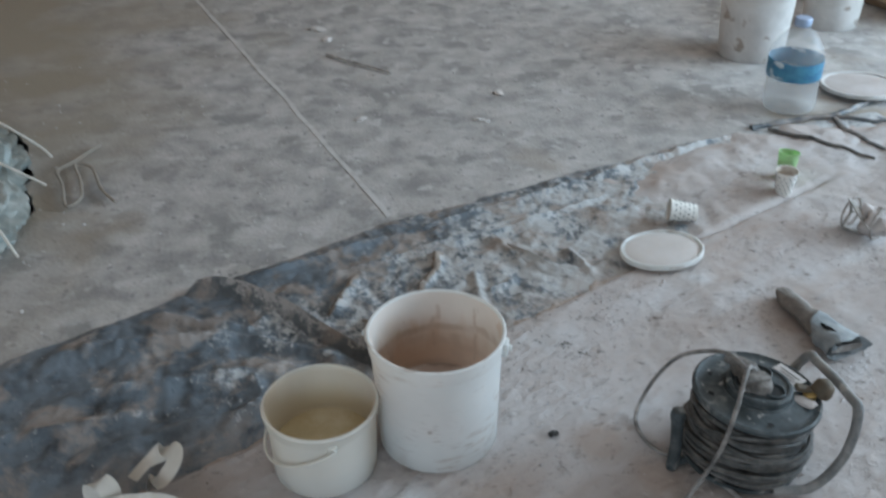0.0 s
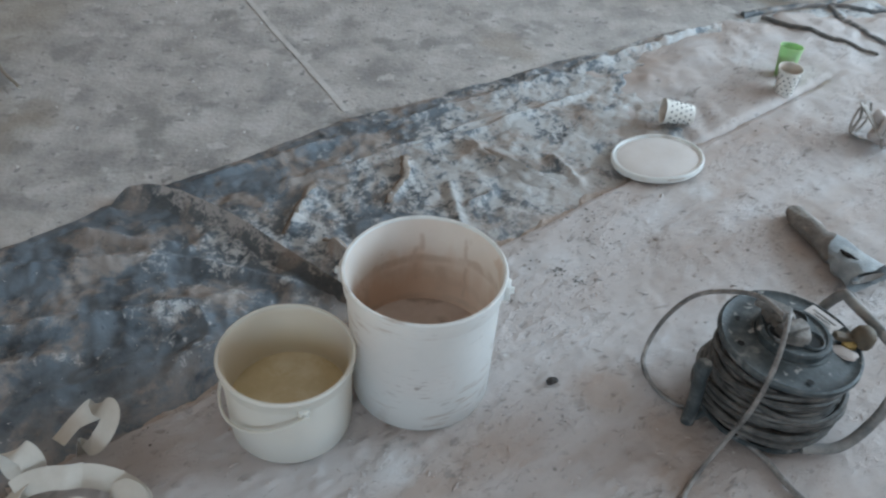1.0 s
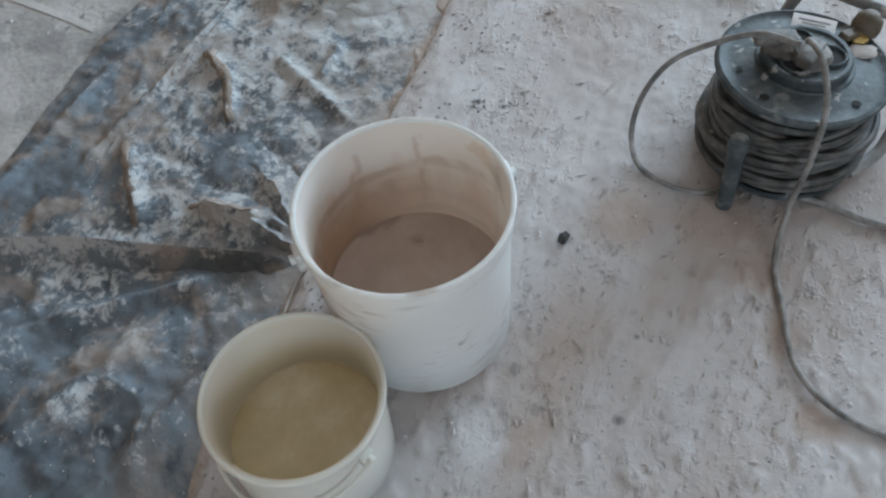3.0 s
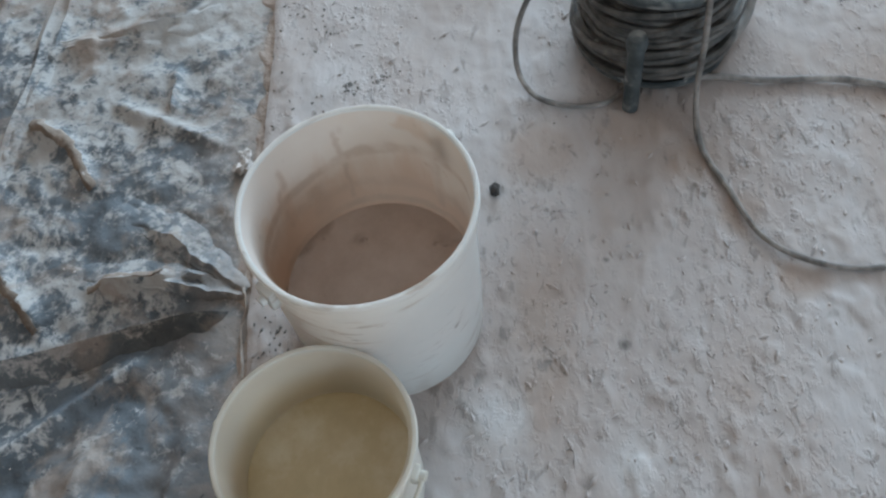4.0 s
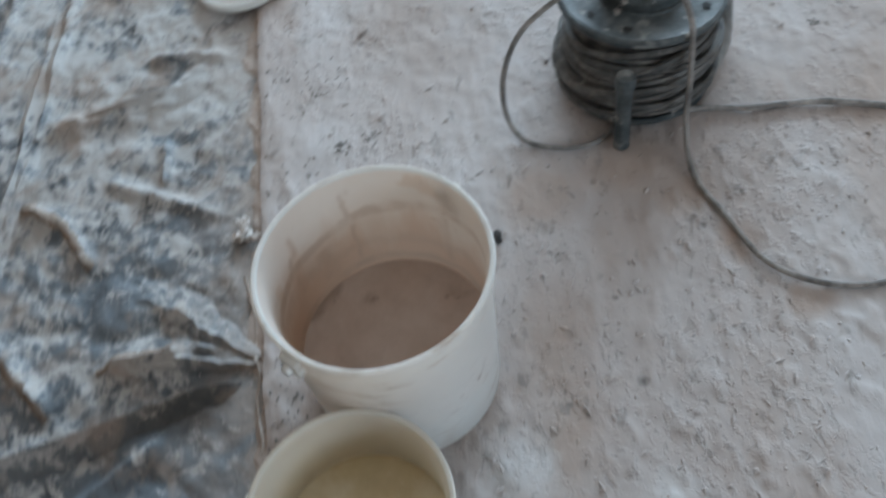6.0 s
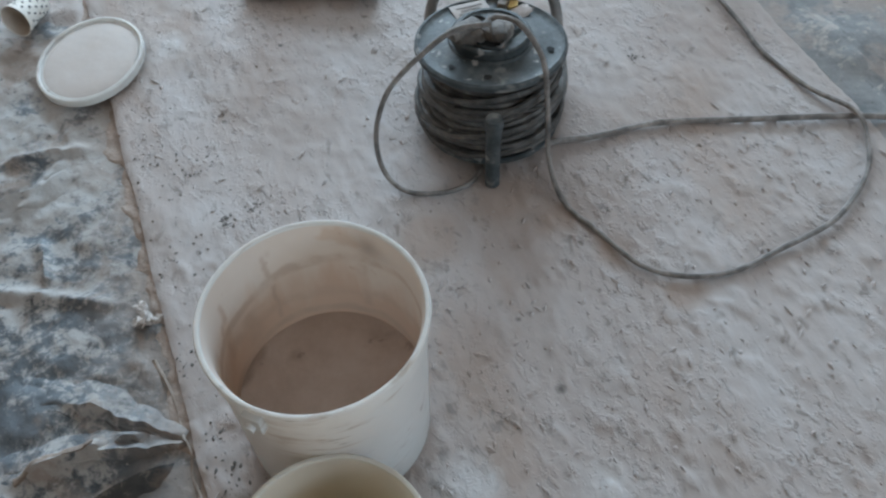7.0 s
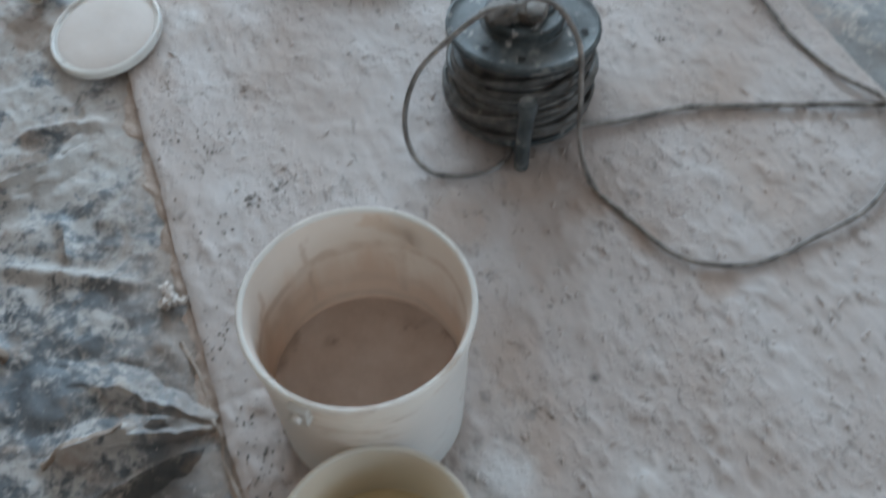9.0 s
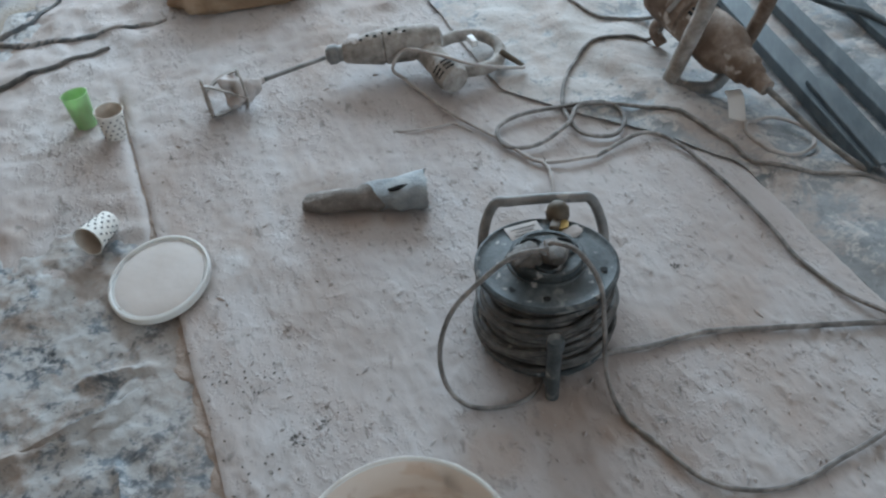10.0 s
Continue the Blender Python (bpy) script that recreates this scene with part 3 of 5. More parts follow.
def sheet(us, vs, height, skirt=None, low=None, high=None):
    """A height field over the turned plan; height(u, v, x, y) gives z. low, high: borders in v that bend with u; vs then runs from 0 to 1. skirt: how deep its border goes down."""
    verts, faces = [], []
    for u in us:
        for v in vs:
            if high:
                v = low(u) + v * (high(u) - low(u))
            x, y = plan(u, v)
            verts.append((x, y, height(u, v, x, y)))
    n = len(vs)
    for i in range(len(us) - 1):
        for j in range(n - 1):
            faces.append((i * n + j, (i + 1) * n + j, (i + 1) * n + j + 1, i * n + j + 1))
    me = bpy.data.meshes.new("sheet")
    me.from_pydata(verts, [], faces)
    bm = bmesh.new()
    bm.from_mesh(me)
    bpy.data.meshes.remove(me)
    if skirt:
        rim = [e for e in bm.edges if e.is_boundary]
        out = bmesh.ops.extrude_edge_only(bm, edges=rim)
        for v in out["geom"]:
            if isinstance(v, bmesh.types.BMVert):
                v.co.z -= skirt
    return bm


def steps(a, b, d):
    n = max(1, round((b - a) / d))
    return [a + (b - a) * i / n for i in range(n + 1)]


# ---- the room ----
FLOOR = -0.013
WEST, EAST, SOUTH, NORTH, HIGH = -3.6, 4.6, -3.6, 6.2, 2.8


def floor_height(u, v, x, y):
    return FLOOR + 0.0022 * fbm(x, y, 3.0, 3, 5.0) + 0.0009 * fbm(x, y, 26.0, 3, 1.0)


flo = sheet(steps(-6.5, 9.5, 0.16), steps(-7.5, 8.0, 0.16), lambda u, v, x, y: FLOOR - 0.006)
ground = new("floor", finish("floor", flo, floor_dust))
tagged(ground, "dusty grey concrete floor with stains and footmarks", "floor", kind="structure")
near = sheet(steps(-0.9, 3.9, 0.022), steps(1.25, 4.6, 0.022), floor_height)
screed = new("floor_screed", finish("floor_screed", near, floor_dust))
tagged(screed, "uneven dust-covered grey screed with pale smears", "floor", kind="structure")


# walls and ceiling are unseen additions that close the room and bounce warm light
def wall(name, x0, x1, y0, y1, openings=()):
    """An upright slab; openings are (from, to, sill, head) along its length."""
    bm = bmesh.new()
    length_x = (x1 - x0) > (y1 - y0)
    a, b = (x0, x1) if length_x else (y0, y1)
    pieces, at = [], a
    for o0, o1, sill, head in sorted(openings):
        pieces += [(at, o0, FLOOR - 0.1, HIGH), (o0, o1, FLOOR - 0.1, sill), (o0, o1, head, HIGH)]
        at = o1
    pieces.append((at, b, FLOOR - 0.1, HIGH))
    all_parts = []
    for p0, p1, z0, z1 in pieces:
        mid = ((p0 + p1) / 2, (y0 + y1) / 2, (z0 + z1) / 2) if length_x else ((x0 + x1) / 2, (p0 + p1) / 2, (z0 + z1) / 2)
        size = (p1 - p0, y1 - y0, z1 - z0) if length_x else (x1 - x0, p1 - p0, z1 - z0)
        all_parts.append(box(size, Matrix.Translation(mid)))
    bm.free()
    ob = new(name, finish(name, joined(*all_parts), bounce_wall, False))
    return tagged(ob, "unseen wall, coloured warm brown for its bounce light", "wall", kind="structure")


wall("wall_east", EAST, EAST + 0.2, SOUTH, NORTH, [(0.9, 4.5, 0.8, 2.3)])
wall("wall_west", WEST - 0.2, WEST, SOUTH, NORTH)
wall("wall_south", WEST - 0.2, EAST + 0.2, SOUTH - 0.2, SOUTH, [(-2.4, 0.6, 0.95, 2.35)])
wall("wall_north", WEST - 0.2, EAST + 0.2, NORTH, NORTH + 0.2)
ceil = new("ceiling", finish("ceiling", box((EAST - WEST + 0.4, NORTH - SOUTH + 0.4, 0.2), Matrix.Translation(((EAST + WEST) / 2, (NORTH + SOUTH) / 2, HIGH + 0.1))), bounce_ceiling, False))
tagged(ceil, "unseen ceiling, coloured warm for its bounce light", "ceiling", kind="structure")


def window(name, x0, x1, y0, y1, z0, z1):
    root = new(name)
    root.location = ((x0 + x1) / 2, (y0 + y1) / 2, z0)
    BASE[root.name] = Vector(root.location)
    tagged(root, "plain window opening with a painted frame", "window", kind="structure")
    along_x = (x1 - x0) > (y1 - y0)
    ax, bx = (x0, x1) if along_x else (y0, y1)
    for k, (p, q, lo, hi) in enumerate(((ax, bx, z0, z0 + 0.06), (ax, bx, z1 - 0.06, z1), (ax, ax + 0.06, z0 + 0.06, z1 - 0.06), (bx - 0.06, bx, z0 + 0.06, z1 - 0.06))):
        mid = ((p + q) / 2, (y0 + y1) / 2, (lo + hi) / 2) if along_x else ((x0 + x1) / 2, (p + q) / 2, (lo + hi) / 2)
        size = (q - p, 0.07, hi - lo) if along_x else (0.07, q - p, hi - lo)
        part("window_frame", box(size, Matrix.Translation(mid), 0.006), frame_paint, root, smooth=False)


window("window_1", EAST + 0.05, EAST + 0.15, 0.9, 4.5, 0.8, 2.3)
window("window_2", -2.4, 0.6, SOUTH - 0.15, SOUTH - 0.05, 0.95, 2.35)

# pale seam that runs over the screed
seam = []
for k in range(26):
    t = k / 25
    x, y = -0.159 - 0.99 * t, 2.262 + 2.12 * t
    seam.append((x + 0.006 * fbm(x, y, 4, 2), y, floor_height(0, 0, x, y) + 0.001))
sm = ribbon(seam, 0.016, lean=(0.9, 0.43, 0), thick=0.0003, per=2)
tagged(new("floor_seam", finish("floor_seam", sm, seam_dust)), "thin pale ridge of plaster along a floor joint", "floor", kind="structure")

# ---- plasterboard sheet underfoot ----


def board_height(u, v, x, y):
    z = 0.0024 * fbm(x, y, 6, 3, 2.0) + 0.0014 * fbm(u * 0.25, v, 24, 3, 7.0) + 0.0022 * fbm(x, y, 15, 3, 27.0)
    rough = max(0.1, 0.55 + 0.9 * fbm(x, y, 4.5, 3, 11.0))
    rough += 0.35 * max(0.0, min(1.0, (0.95 - u) / 0.4)) * max(0.0, min(1.0, (1.05 - v) / 0.2))
    rough *= 1.0 - 0.62 * max(0.0, min(1.0, (u - 0.95) / 0.3))
    z += rough * (0.0105 * min(0.32, max(0.0, fbm(u * 0.55, v, 40, 2, 4.0) - 0.13)) - 0.007 * max(0.0, fbm(u * 0.6, v, 48, 1, 16.0) - 0.3))
    edge = min(v - V0, V1 - v)
    if edge < 0.008:
        z -= 0.003 * (1 - edge / 0.008)
    return z


bu, bv = steps(-0.45, 2.25, 0.0045), steps(V0, V1, 0.0045)


def board_z(u, v, x, y):
    return board_height(u, v, x, y)


bm = sheet(bu, bv, board_z, skirt=0.014)
for vert in bm.verts:
    u, v = turned(vert.co.x, vert.co.y)
    if v > V1 - 0.02 or v < V0 + 0.02:
        k = 0.004 * fbm(u, 0.0, 7, 3, 9.0)
        vert.co.x -= SU * k
        vert.co.y += CU * k
single("plasterboard_sheet", bm, board_dust, (*plan(0.9, 0.8), -0.012), "dust-covered pale plasterboard sheet lying flat on the floor", "board")

# ---- plastic sheeting with folds ----
FOLDS = [  # start, end, width, height
    ((-0.20, 1.76), (-0.13, 1.662), 0.014, 0.020), ((-0.13, 1.662), (-0.088, 1.588), 0.010, 0.016),
    ((0.304, 2.06), (0.365, 1.92), 0.012, 0.012), ((-0.46, 1.62), (-0.40, 1.50), 0.012, 0.012), ((-0.40, 1.50), (-0.47, 1.42), 0.010, 0.010), ((-0.232, 1.95), (-0.286, 1.78), 0.013, 0.016),
    ((-0.03, 2.055), (-0.036, 1.955), 0.013, 0.018), ((-0.036, 1.955), (-0.078, 1.885), 0.012, 0.014),
    ((-0.50, 1.965), (-0.15, 2.145), 0.011, 0.009), ((-0.33, 1.945), (0.05, 2.11), 0.009, 0.009), ((0.05, 2.11), (0.45, 2.33), 0.009, 0.010),
    ((-0.15, 2.145), (0.42, 2.44), 0.010, 0.008), ((0.42, 2.44), (0.98, 2.75), 0.012, 0.010), ((0.12, 2.13), (0.19, 1.985), 0.018, 0.014), ((0.19, 1.985), (0.34, 1.96), 0.012, 0.010),
    ((0.06, 1.98), (0.08, 1.75), 0.011, 0.010), ((-0.90, 1.66), (-0.50, 1.72), 0.022, 0.024), ((-0.85, 1.50), (-0.35, 1.60), 0.018, 0.020), ((-0.70, 1.36), (-0.30, 1.50), 0.012, 0.012),
    ((0.170, 1.925), (0.083, 1.866), 0.009, 0.010), ((0.004, 1.691), (-0.045, 1.624), 0.008, 0.008), ((-0.50, 1.72), (-0.24, 1.62), 0.012, 0.014), ((-0.72, 1.80), (-0.46, 1.74), 0.014, 0.014), ((-0.95, 1.38), (-0.62, 1.47), 0.016, 0.014),
]


def crumple(x, y, s, seed):
    """Flat facets that meet in sharp valleys, like creased film."""
    q = Vector((x * s + 0.35 * fbm(x, y, s * 0.8, 2, seed), y * s + 0.35 * fbm(y, x, s * 0.8, 2, seed + 3), seed))
    d = noise.voronoi(q)[0]
    return min(0.55, d[1] - d[0])


def fold_height(x, y):
    z = 0.0
    for a, b, w, h in FOLDS:
        d, t = segment(x, y, a, b)
        if d < 3 * w:
            z = max(z, 1.3 * h * max(0.0, 1 - d / (1.9 * w)) ** 1.25 * min(1.0, 0.3 + 4 * t, 0.3 + 4 * (1 - t)) * (0.85 + 0.35 * fbm(x, y, 22, 3, 3.0)))
    return z


def sheet_edge(u):
    """The ragged far border of the dark sheet."""
    v = 1.93 if u < 1.1 else 1.93 - 0.14 * (u - 1.1) if u < 2.1 else 1.79 - 0.3 * (u - 2.1)
    return v + 0.014 * fbm(u, 0, 5, 3, 2.0) + (0.02 * math.exp(-((u - 0.52) / 0.05) ** 2))


def plastic_height(u, v, x, y):
    top = sheet_edge(u)
    ridged = abs(fbm(x, y, 9, 4, 6.0))
    z = FLOOR + 0.001 + 0.012 * (0.55 - ridged) * (0.6 + 0.5 * fbm(x, y, 3, 2, 8.0)) + 0.013 * crumple(x, y, 8.0, 2.0) + 0.005 * crumple(x, y, 19.0, 5.0) + 0.0022 * fbm(x, y, 48, 3, 2.0) + fold_height(x, y)
    calm = min(1.0, max(0.0, (v - V1 - 0.018) / 0.06))
    z = (FLOOR + 0.003) * (1 - calm) + max(z, FLOOR + 0.003) * calm
    if top - v < 0.02:
        z = FLOOR + (z - FLOOR) * (0.45 + 0.55 * (top - v) / 0.02)
    return z


bm = sheet(steps(-1.0, 2.8, 0.0056), steps(0, 1, 0.0085), plastic_height, 0.006, lambda u: V1 - 0.03, sheet_edge)
dirty_sheet = single("plastic_sheet", bm, plastic_dusty, (*plan(0.9, 1.6), FLOOR), "dark grey crumpled plastic sheet streaked with white plaster dust", "plastic sheet")


# a long tube-like fold that stands proud of the sheet
line = curve_points([(-0.655, 1.880, 0.002), (-0.605, 1.905, 0.014), (-0.535, 1.895, 0.018), (-0.41, 1.815, 0.016), (-0.28, 1.695, 0.013), (-0.17, 1.594, 0.008), (-0.132, 1.568, 0.003)], 12)
bm = bmesh.new()
rows = []
for i, q in enumerate(line):
    t = i / (len(line) - 1)
    d = (line[min(i + 1, len(line) - 1)] - line[max(i - 1, 0)]).normalized()
    sd = Vector((-d.y, d.x, 0)).normalized()
    end = min(1.0, 0.12 + 5.0 * (1 - t))
    w = 0.038 * (1 - 0.55 * t) * min(1.0, 0.25 + 5 * t) * (0.4 + 0.6 * end)
    ring = []
    for k in range(13):
        a = math.pi * k / 12
        p = q + sd * (w * math.cos(a) * (1 + 0.12 * fbm(t * 6, k * 0.2, 1.0, 2, 4.0)))
        p.z = FLOOR - 0.002 + (q.z - FLOOR + 0.010) * end * min(1.0, 0.15 + 6 * t) * max(0.0, min((1 - math.cos(a)) / 0.5, (1 + math.cos(a)) / 1.5)) + 0.003 * fbm(p.x, p.y, 30, 3, 9.0)
        ring.append(bm.verts.new(p))
    rows.append(ring)
for a, b in zip(rows, rows[1:]):
    for k in range(12):
        bm.faces.new((a[k], a[k + 1], b[k + 1], b[k]))
part("fold", bm, plastic_bare, dirty_sheet, "long dark tube-like fold standing proud")


def crease(points, gentle, steep, high, seed):
    """A sharp-crested fold of the film: a gentle slope on its one side and a steep fall on the other, running out at both ends."""
    line = curve_points([(*q, 0) for q in points], 14)
    bm = bmesh.new()
    rows = []
    for i, q in enumerate(line):
        t = i / (len(line) - 1)
        d = (line[min(i + 1, len(line) - 1)] - line[max(i - 1, 0)]).normalized()
        sd = Vector((-d.y, d.x, 0))
        swell = min(1.0, 0.12 + 2.6 * t, 1.9 * (1 - t)) * (1 + 0.35 * fbm(t * 6, seed, 1.0, 3, seed))
        broad = (0.25 + 0.75 * min(1.0, 0.1 + 2.0 * t)) * (1 + 0.3 * fbm(t * 4, seed + 2, 1.0, 3, seed))
        q = q + sd * 0.006 * fbm(t * 7, seed, 1.0, 3, seed + 5)
        ring = []
        for s in (-1.0, -0.8, -0.55, -0.3, -0.12, 0.0, 0.18, 0.42, 0.7, 1.0):
            p = q + sd * (s * (steep if s > 0 else gentle) * broad)
            x, y = p.x, p.y
            rise = (1 - abs(s)) ** (1.25 if s < 0 else 0.8)
            base = plastic_height(*turned(x, y), x, y) if turned(x, y)[1] > V1 else FLOOR + 0.004
            p.z = (base if abs(s) > 0.5 else FLOOR + 0.004) * (1 - rise) + (FLOOR + 0.004 + high * swell) * rise + 0.0030 * fbm(x, y, 30, 4, seed) - (0.004 if abs(s) == 1.0 else 0.0)
            ring.append(bm.verts.new(p))
        rows.append(ring)
    for a, b in zip(rows, rows[1:]):
        for k in range(9):
            bm.faces.new((a[k], a[k + 1], b[k + 1], b[k]))
    part("fold", bm, plastic_dusty, dirty_sheet, "sharp crease running to the board edge")


crease([(-0.100, 1.573), (-0.098, 1.63), (-0.088, 1.70), (-0.090, 1.76), (-0.100, 1.83)], 0.046, 0.018, 0.021, 1.0)
crease([(-0.106, 1.570), (-0.130, 1.62), (-0.152, 1.68), (-0.176, 1.745), (-0.215, 1.80)], 0.042, 0.015, 0.023, 2.0)
crease([(-0.33, 1.915), (-0.13, 2.034), (0.18, 2.209), (0.45, 2.364)], 0.030, 0.012, 0.014, 5.0)
crease([(0.11, 2.14), (0.20, 2.03), (0.27, 1.965), (0.36, 1.935)], 0.034, 0.014, 0.020, 6.0)


def second_edge(u):
    return V0 + 0.005 + (0.0 if u < 1.42 else min(0.33, (u - 1.42) * 0.75)) + (0.0 if u < 1.4 else 0.012 * fbm(u, 3.0, 6, 3, 1.0))


def second_height(u, v, x, y):
    z = 0.006 * (0.55 - abs(fbm(x, y, 7, 4, 16.0))) + 0.002 * fbm(x, y, 40, 3, 12.0) + 0.014 * crumple(x, y, 6.0, 9.0) + 0.006 * crumple(x, y, 15.0, 12.0)
    z += 0.018 * max(0.0, math.sin(9 * v + 2 * fbm(x, y, 2.5, 2, 5.0))) ** 4
    on = max(0.0, min(1.0, (u - 1.30) / 0.15)) * max(0.0, min(1.0, (v - V0 + 0.09) / 0.06))
    thin = max(0.0, min(1.0, (second_edge(u) - v) / 0.05))
    return FLOOR + 0.004 + 0.006 * math.exp(-max(0.0, V0 - v) / 0.06) * (1 - on) + on * (0.0018 - FLOOR) + max(0.0, z) * (0.15 + 0.85 * thin)


bm = sheet(steps(-0.3, 3.6, 0.012), steps(0, 1, 0.0085), second_height, 0.002, lambda u: -1.15, second_edge)
single("plastic_sheet", bm, plastic_grey, (*plan(1.2, -0.2), FLOOR), "pale grey dusty plastic sheet wrinkled beside the board", "plastic sheet")


def dust_height(u, v, x, y):
    start = 1.64 if v > V1 else 1.90
    inside = min((u - start - (0.40 if v > V1 else 0.16) * max(0.0, 1.36 - v) / 0.5) / 0.22, (3.5 - u) / 0.2, (v - 0.47) / 0.10, (1.80 - 0.08 * max(0.0, u - 1.95) - 0.40 * max(0.0, u - 2.3) - v) / 0.16)
    inside += 0.35 * fbm(x, y, 6, 3, 30.0)
    z = FLOOR - 0.004 + 0.022 * max(-0.5, min(1.0, inside))
    if inside > 0.1:
        z += 0.008 * abs(fbm(x, y, 7, 3, 21.0)) * min(1, inside) + 0.0028 * fbm(x, y, 24, 4, 22.0) * min(1, inside)
        far = max(0.0, min(1.0, (u - 2.15) / 0.3))
        z += far * 0.018 * max(0.0, fbm(x, y, 5, 3, 25.0) + 0.25)
    z -= 0.017 * math.exp(-((v - V1 - 0.004) / 0.0085) ** 2) * max(0.0, min(1.0, (2.28 - u) / 0.1))
    return z if z > FLOOR - 0.012 else FLOOR - 0.012


bm = sheet(steps(1.60, 3.55, 0.008), steps(0.45, 1.98, 0.008), dust_height)
single("plaster_dust", bm, board_dust, (*plan(2.4, 1.2), FLOOR), "loose drifts of pale pinkish plaster dust on the floor", "dust", kind="stuff")


def ground_at(x, y):
    """The height of whatever covers the floor at a place."""
    u, v = turned(x, y)
    z = floor_height(u, v, x, y)
    if -0.45 < u < 2.25 and V0 < v < V1:
        z = max(z, board_height(u, v, x, y))
    if v < second_edge(u):
        z = max(z, second_height(u, v, x, y))
    if V1 < v < sheet_edge(u) and u < 2.8:
        z = max(z, plastic_height(u, v, x, y))
    if 1.6 < u < 3.5 and 0.45 < v < 1.98:
        z = max(z, dust_height(u, v, x, y))
    return z


def cable(pts, r, per=8, closed=False):
    """A cable along the points that never sinks into the ground."""
    line = curve_points(pts, per, closed)
    for q in line:
        q.z = max(q.z, ground_at(q.x, q.y) + r * 0.75)
    return tube(line, r, 8, raw=True, closed=closed)


# dusty broken edge of the board
def drift_edge(u):
    return V1 + 0.024 + 0.030 * fbm(u, 0, 9, 4, 44.0) + 0.010 * math.exp(-((u - 1.2) / 0.12) ** 2)


def drift_height(u, v, x, y):
    out = (drift_edge(u) - v) / 0.014
    z = FLOOR + 0.0045 + 0.0026 * fbm(x, y, 13, 4, 41.0) + 0.0022 * fbm(x, y, 55, 2, 42.0) + 0.0012 * math.exp(-max(0.0, v - V1) / 0.006)
    return z - 0.006 * max(0.0, 1 - out)


bm = sheet(steps(0.1, 2.28, 0.006), steps(0, 1, 0.085), drift_height, None, lambda u: V1 - 0.004, drift_edge)
single("board_crumbs", bm, drift_dust, (*plan(1.2, V1), FLOOR), "brownish plaster dust drifted along the board edge", "dust", kind="stuff")

line = [(*q, ground_at(*q) + 0.0015) for q in ((0.004, 1.664), (-0.030, 1.634), (-0.080, 1.586), (-0.112, 1.562), (-0.148, 1.540), (-0.198, 1.506), (-0.247, 1.478), (-0.292, 1.443))]
bm = tube(line, 0.0026, 8, 6, taper=0.6)
for v in bm.verts:
    v.co += 0.006 * noise.noise_vector(v.co * 30) + 0.002 * noise.noise_vector(v.co * 110)
single("torn_paper_edge", bm, tape_paper_dusty, (-0.087, 1.596, FLOOR), "thin torn strip of dusty paper along the board edge", "paper strip")

# ---- buckets ----
def bucket(place, r, h, rb, outside, inside, bottom, label, fill, skirt, group=""):
    x, y, z = place
    root = thing("bucket", place, label, "bucket", group)
    m = Matrix.Translation(place)
    w = 0.0022

    def wall_r(q):
        return rb + (r - 0.006 - rb) * q / h
    outer = [(0, 0.004), (rb - 0.012, 0.004), (rb - 0.008, 0.0), (rb - 0.003, 0.0), (rb, 0.004), (wall_r(h * 0.25), h * 0.25), (wall_r(h * 0.6), h * 0.6), (wall_r(h - skirt) , h - skirt),
             (r - 0.004, h - skirt), (r - 0.003, h - skirt + 0.002), (r - 0.002, h - 0.009), (r, h - 0.007), (r + 0.0005, h - 0.003), (r - 0.001, h - 0.0005), (r - 0.003, h), (r - 0.0055, h - 0.001), (r - 0.0065, h - 0.004)]
    body = part("body", lathe(outer, 96, m, wobble=0.004), outside, root)
    inner = [(r - 0.0065, h - 0.004), (wall_r(h * 0.93) - 2 * w, h * 0.93), (wall_r(h * 0.5) - w, h * 0.5), (wall_r(fill) - w, fill + 0.004), (wall_r(fill) - 0.004, fill + 0.001)]
    part("inner_wall", lathe(inner, 96, m, wobble=0.004), inside, root, "stained inner wall")
    part("residue", lathe([(wall_r(fill) - 0.0015, fill + 0.0025), (rb * 0.8, fill + 0.001), (rb * 0.4, fill), (0, fill + 0.001)], 64, m, wobble=0.004), bottom, root, "dried residue on the bottom")
    return root


def lug(root, centre, r, angle, z, mat, size=(0.012, 0.024, 0.030)):
    a = radians(angle)
    m = Matrix.Translation((centre[0] + r * math.cos(a), centre[1] + r * math.sin(a), z)) @ Matrix.Rotation(a, 4, "Z")
    return part("lug", joined(box(size, m, 0.003), tube([m @ Vector((0, 0, 0)), m @ Vector((0.012, 0, 0))], 0.006, 12, raw=True)), mat, root)


BIG = (-0.0375, 1.3765, 0.002)
big = bucket(BIG, 0.130, 0.257, 0.1155, white_plastic, bucket_inside, residue, "large white plastic bucket with dried brown plaster inside", 0.080, 0.034, "plaster buckets")
lug(big, BIG, 0.130, -12, 0.232, white_plastic)
lug(big, BIG, 0.130, 168, 0.232, white_plastic)
SMALL = (-0.254, 1.3035, 0.002)
small = bucket(SMALL, 0.108, 0.154, 0.0975, cream_plastic, cream_inside, cream_bottom, "small cream plastic bucket with yellowish water and a thin bail", 0.050, 0.026, "plaster buckets")
lug(small, SMALL, 0.107, -74, 0.128, cream_plastic, (0.010, 0.018, 0.018))
lug(small, SMALL, 0.107, 106, 0.128, cream_plastic, (0.010, 0.018, 0.018))
bail = []
for k in range(25):
    a = radians(106 + 180 * k / 24)
    s = math.sin(math.pi * k / 24)
    bail.append((SMALL[0] + (0.116 - 0.006 * s) * math.cos(a), SMALL[1] + (0.116 - 0.006 * s) * math.sin(a), 0.130 - 0.062 * s))
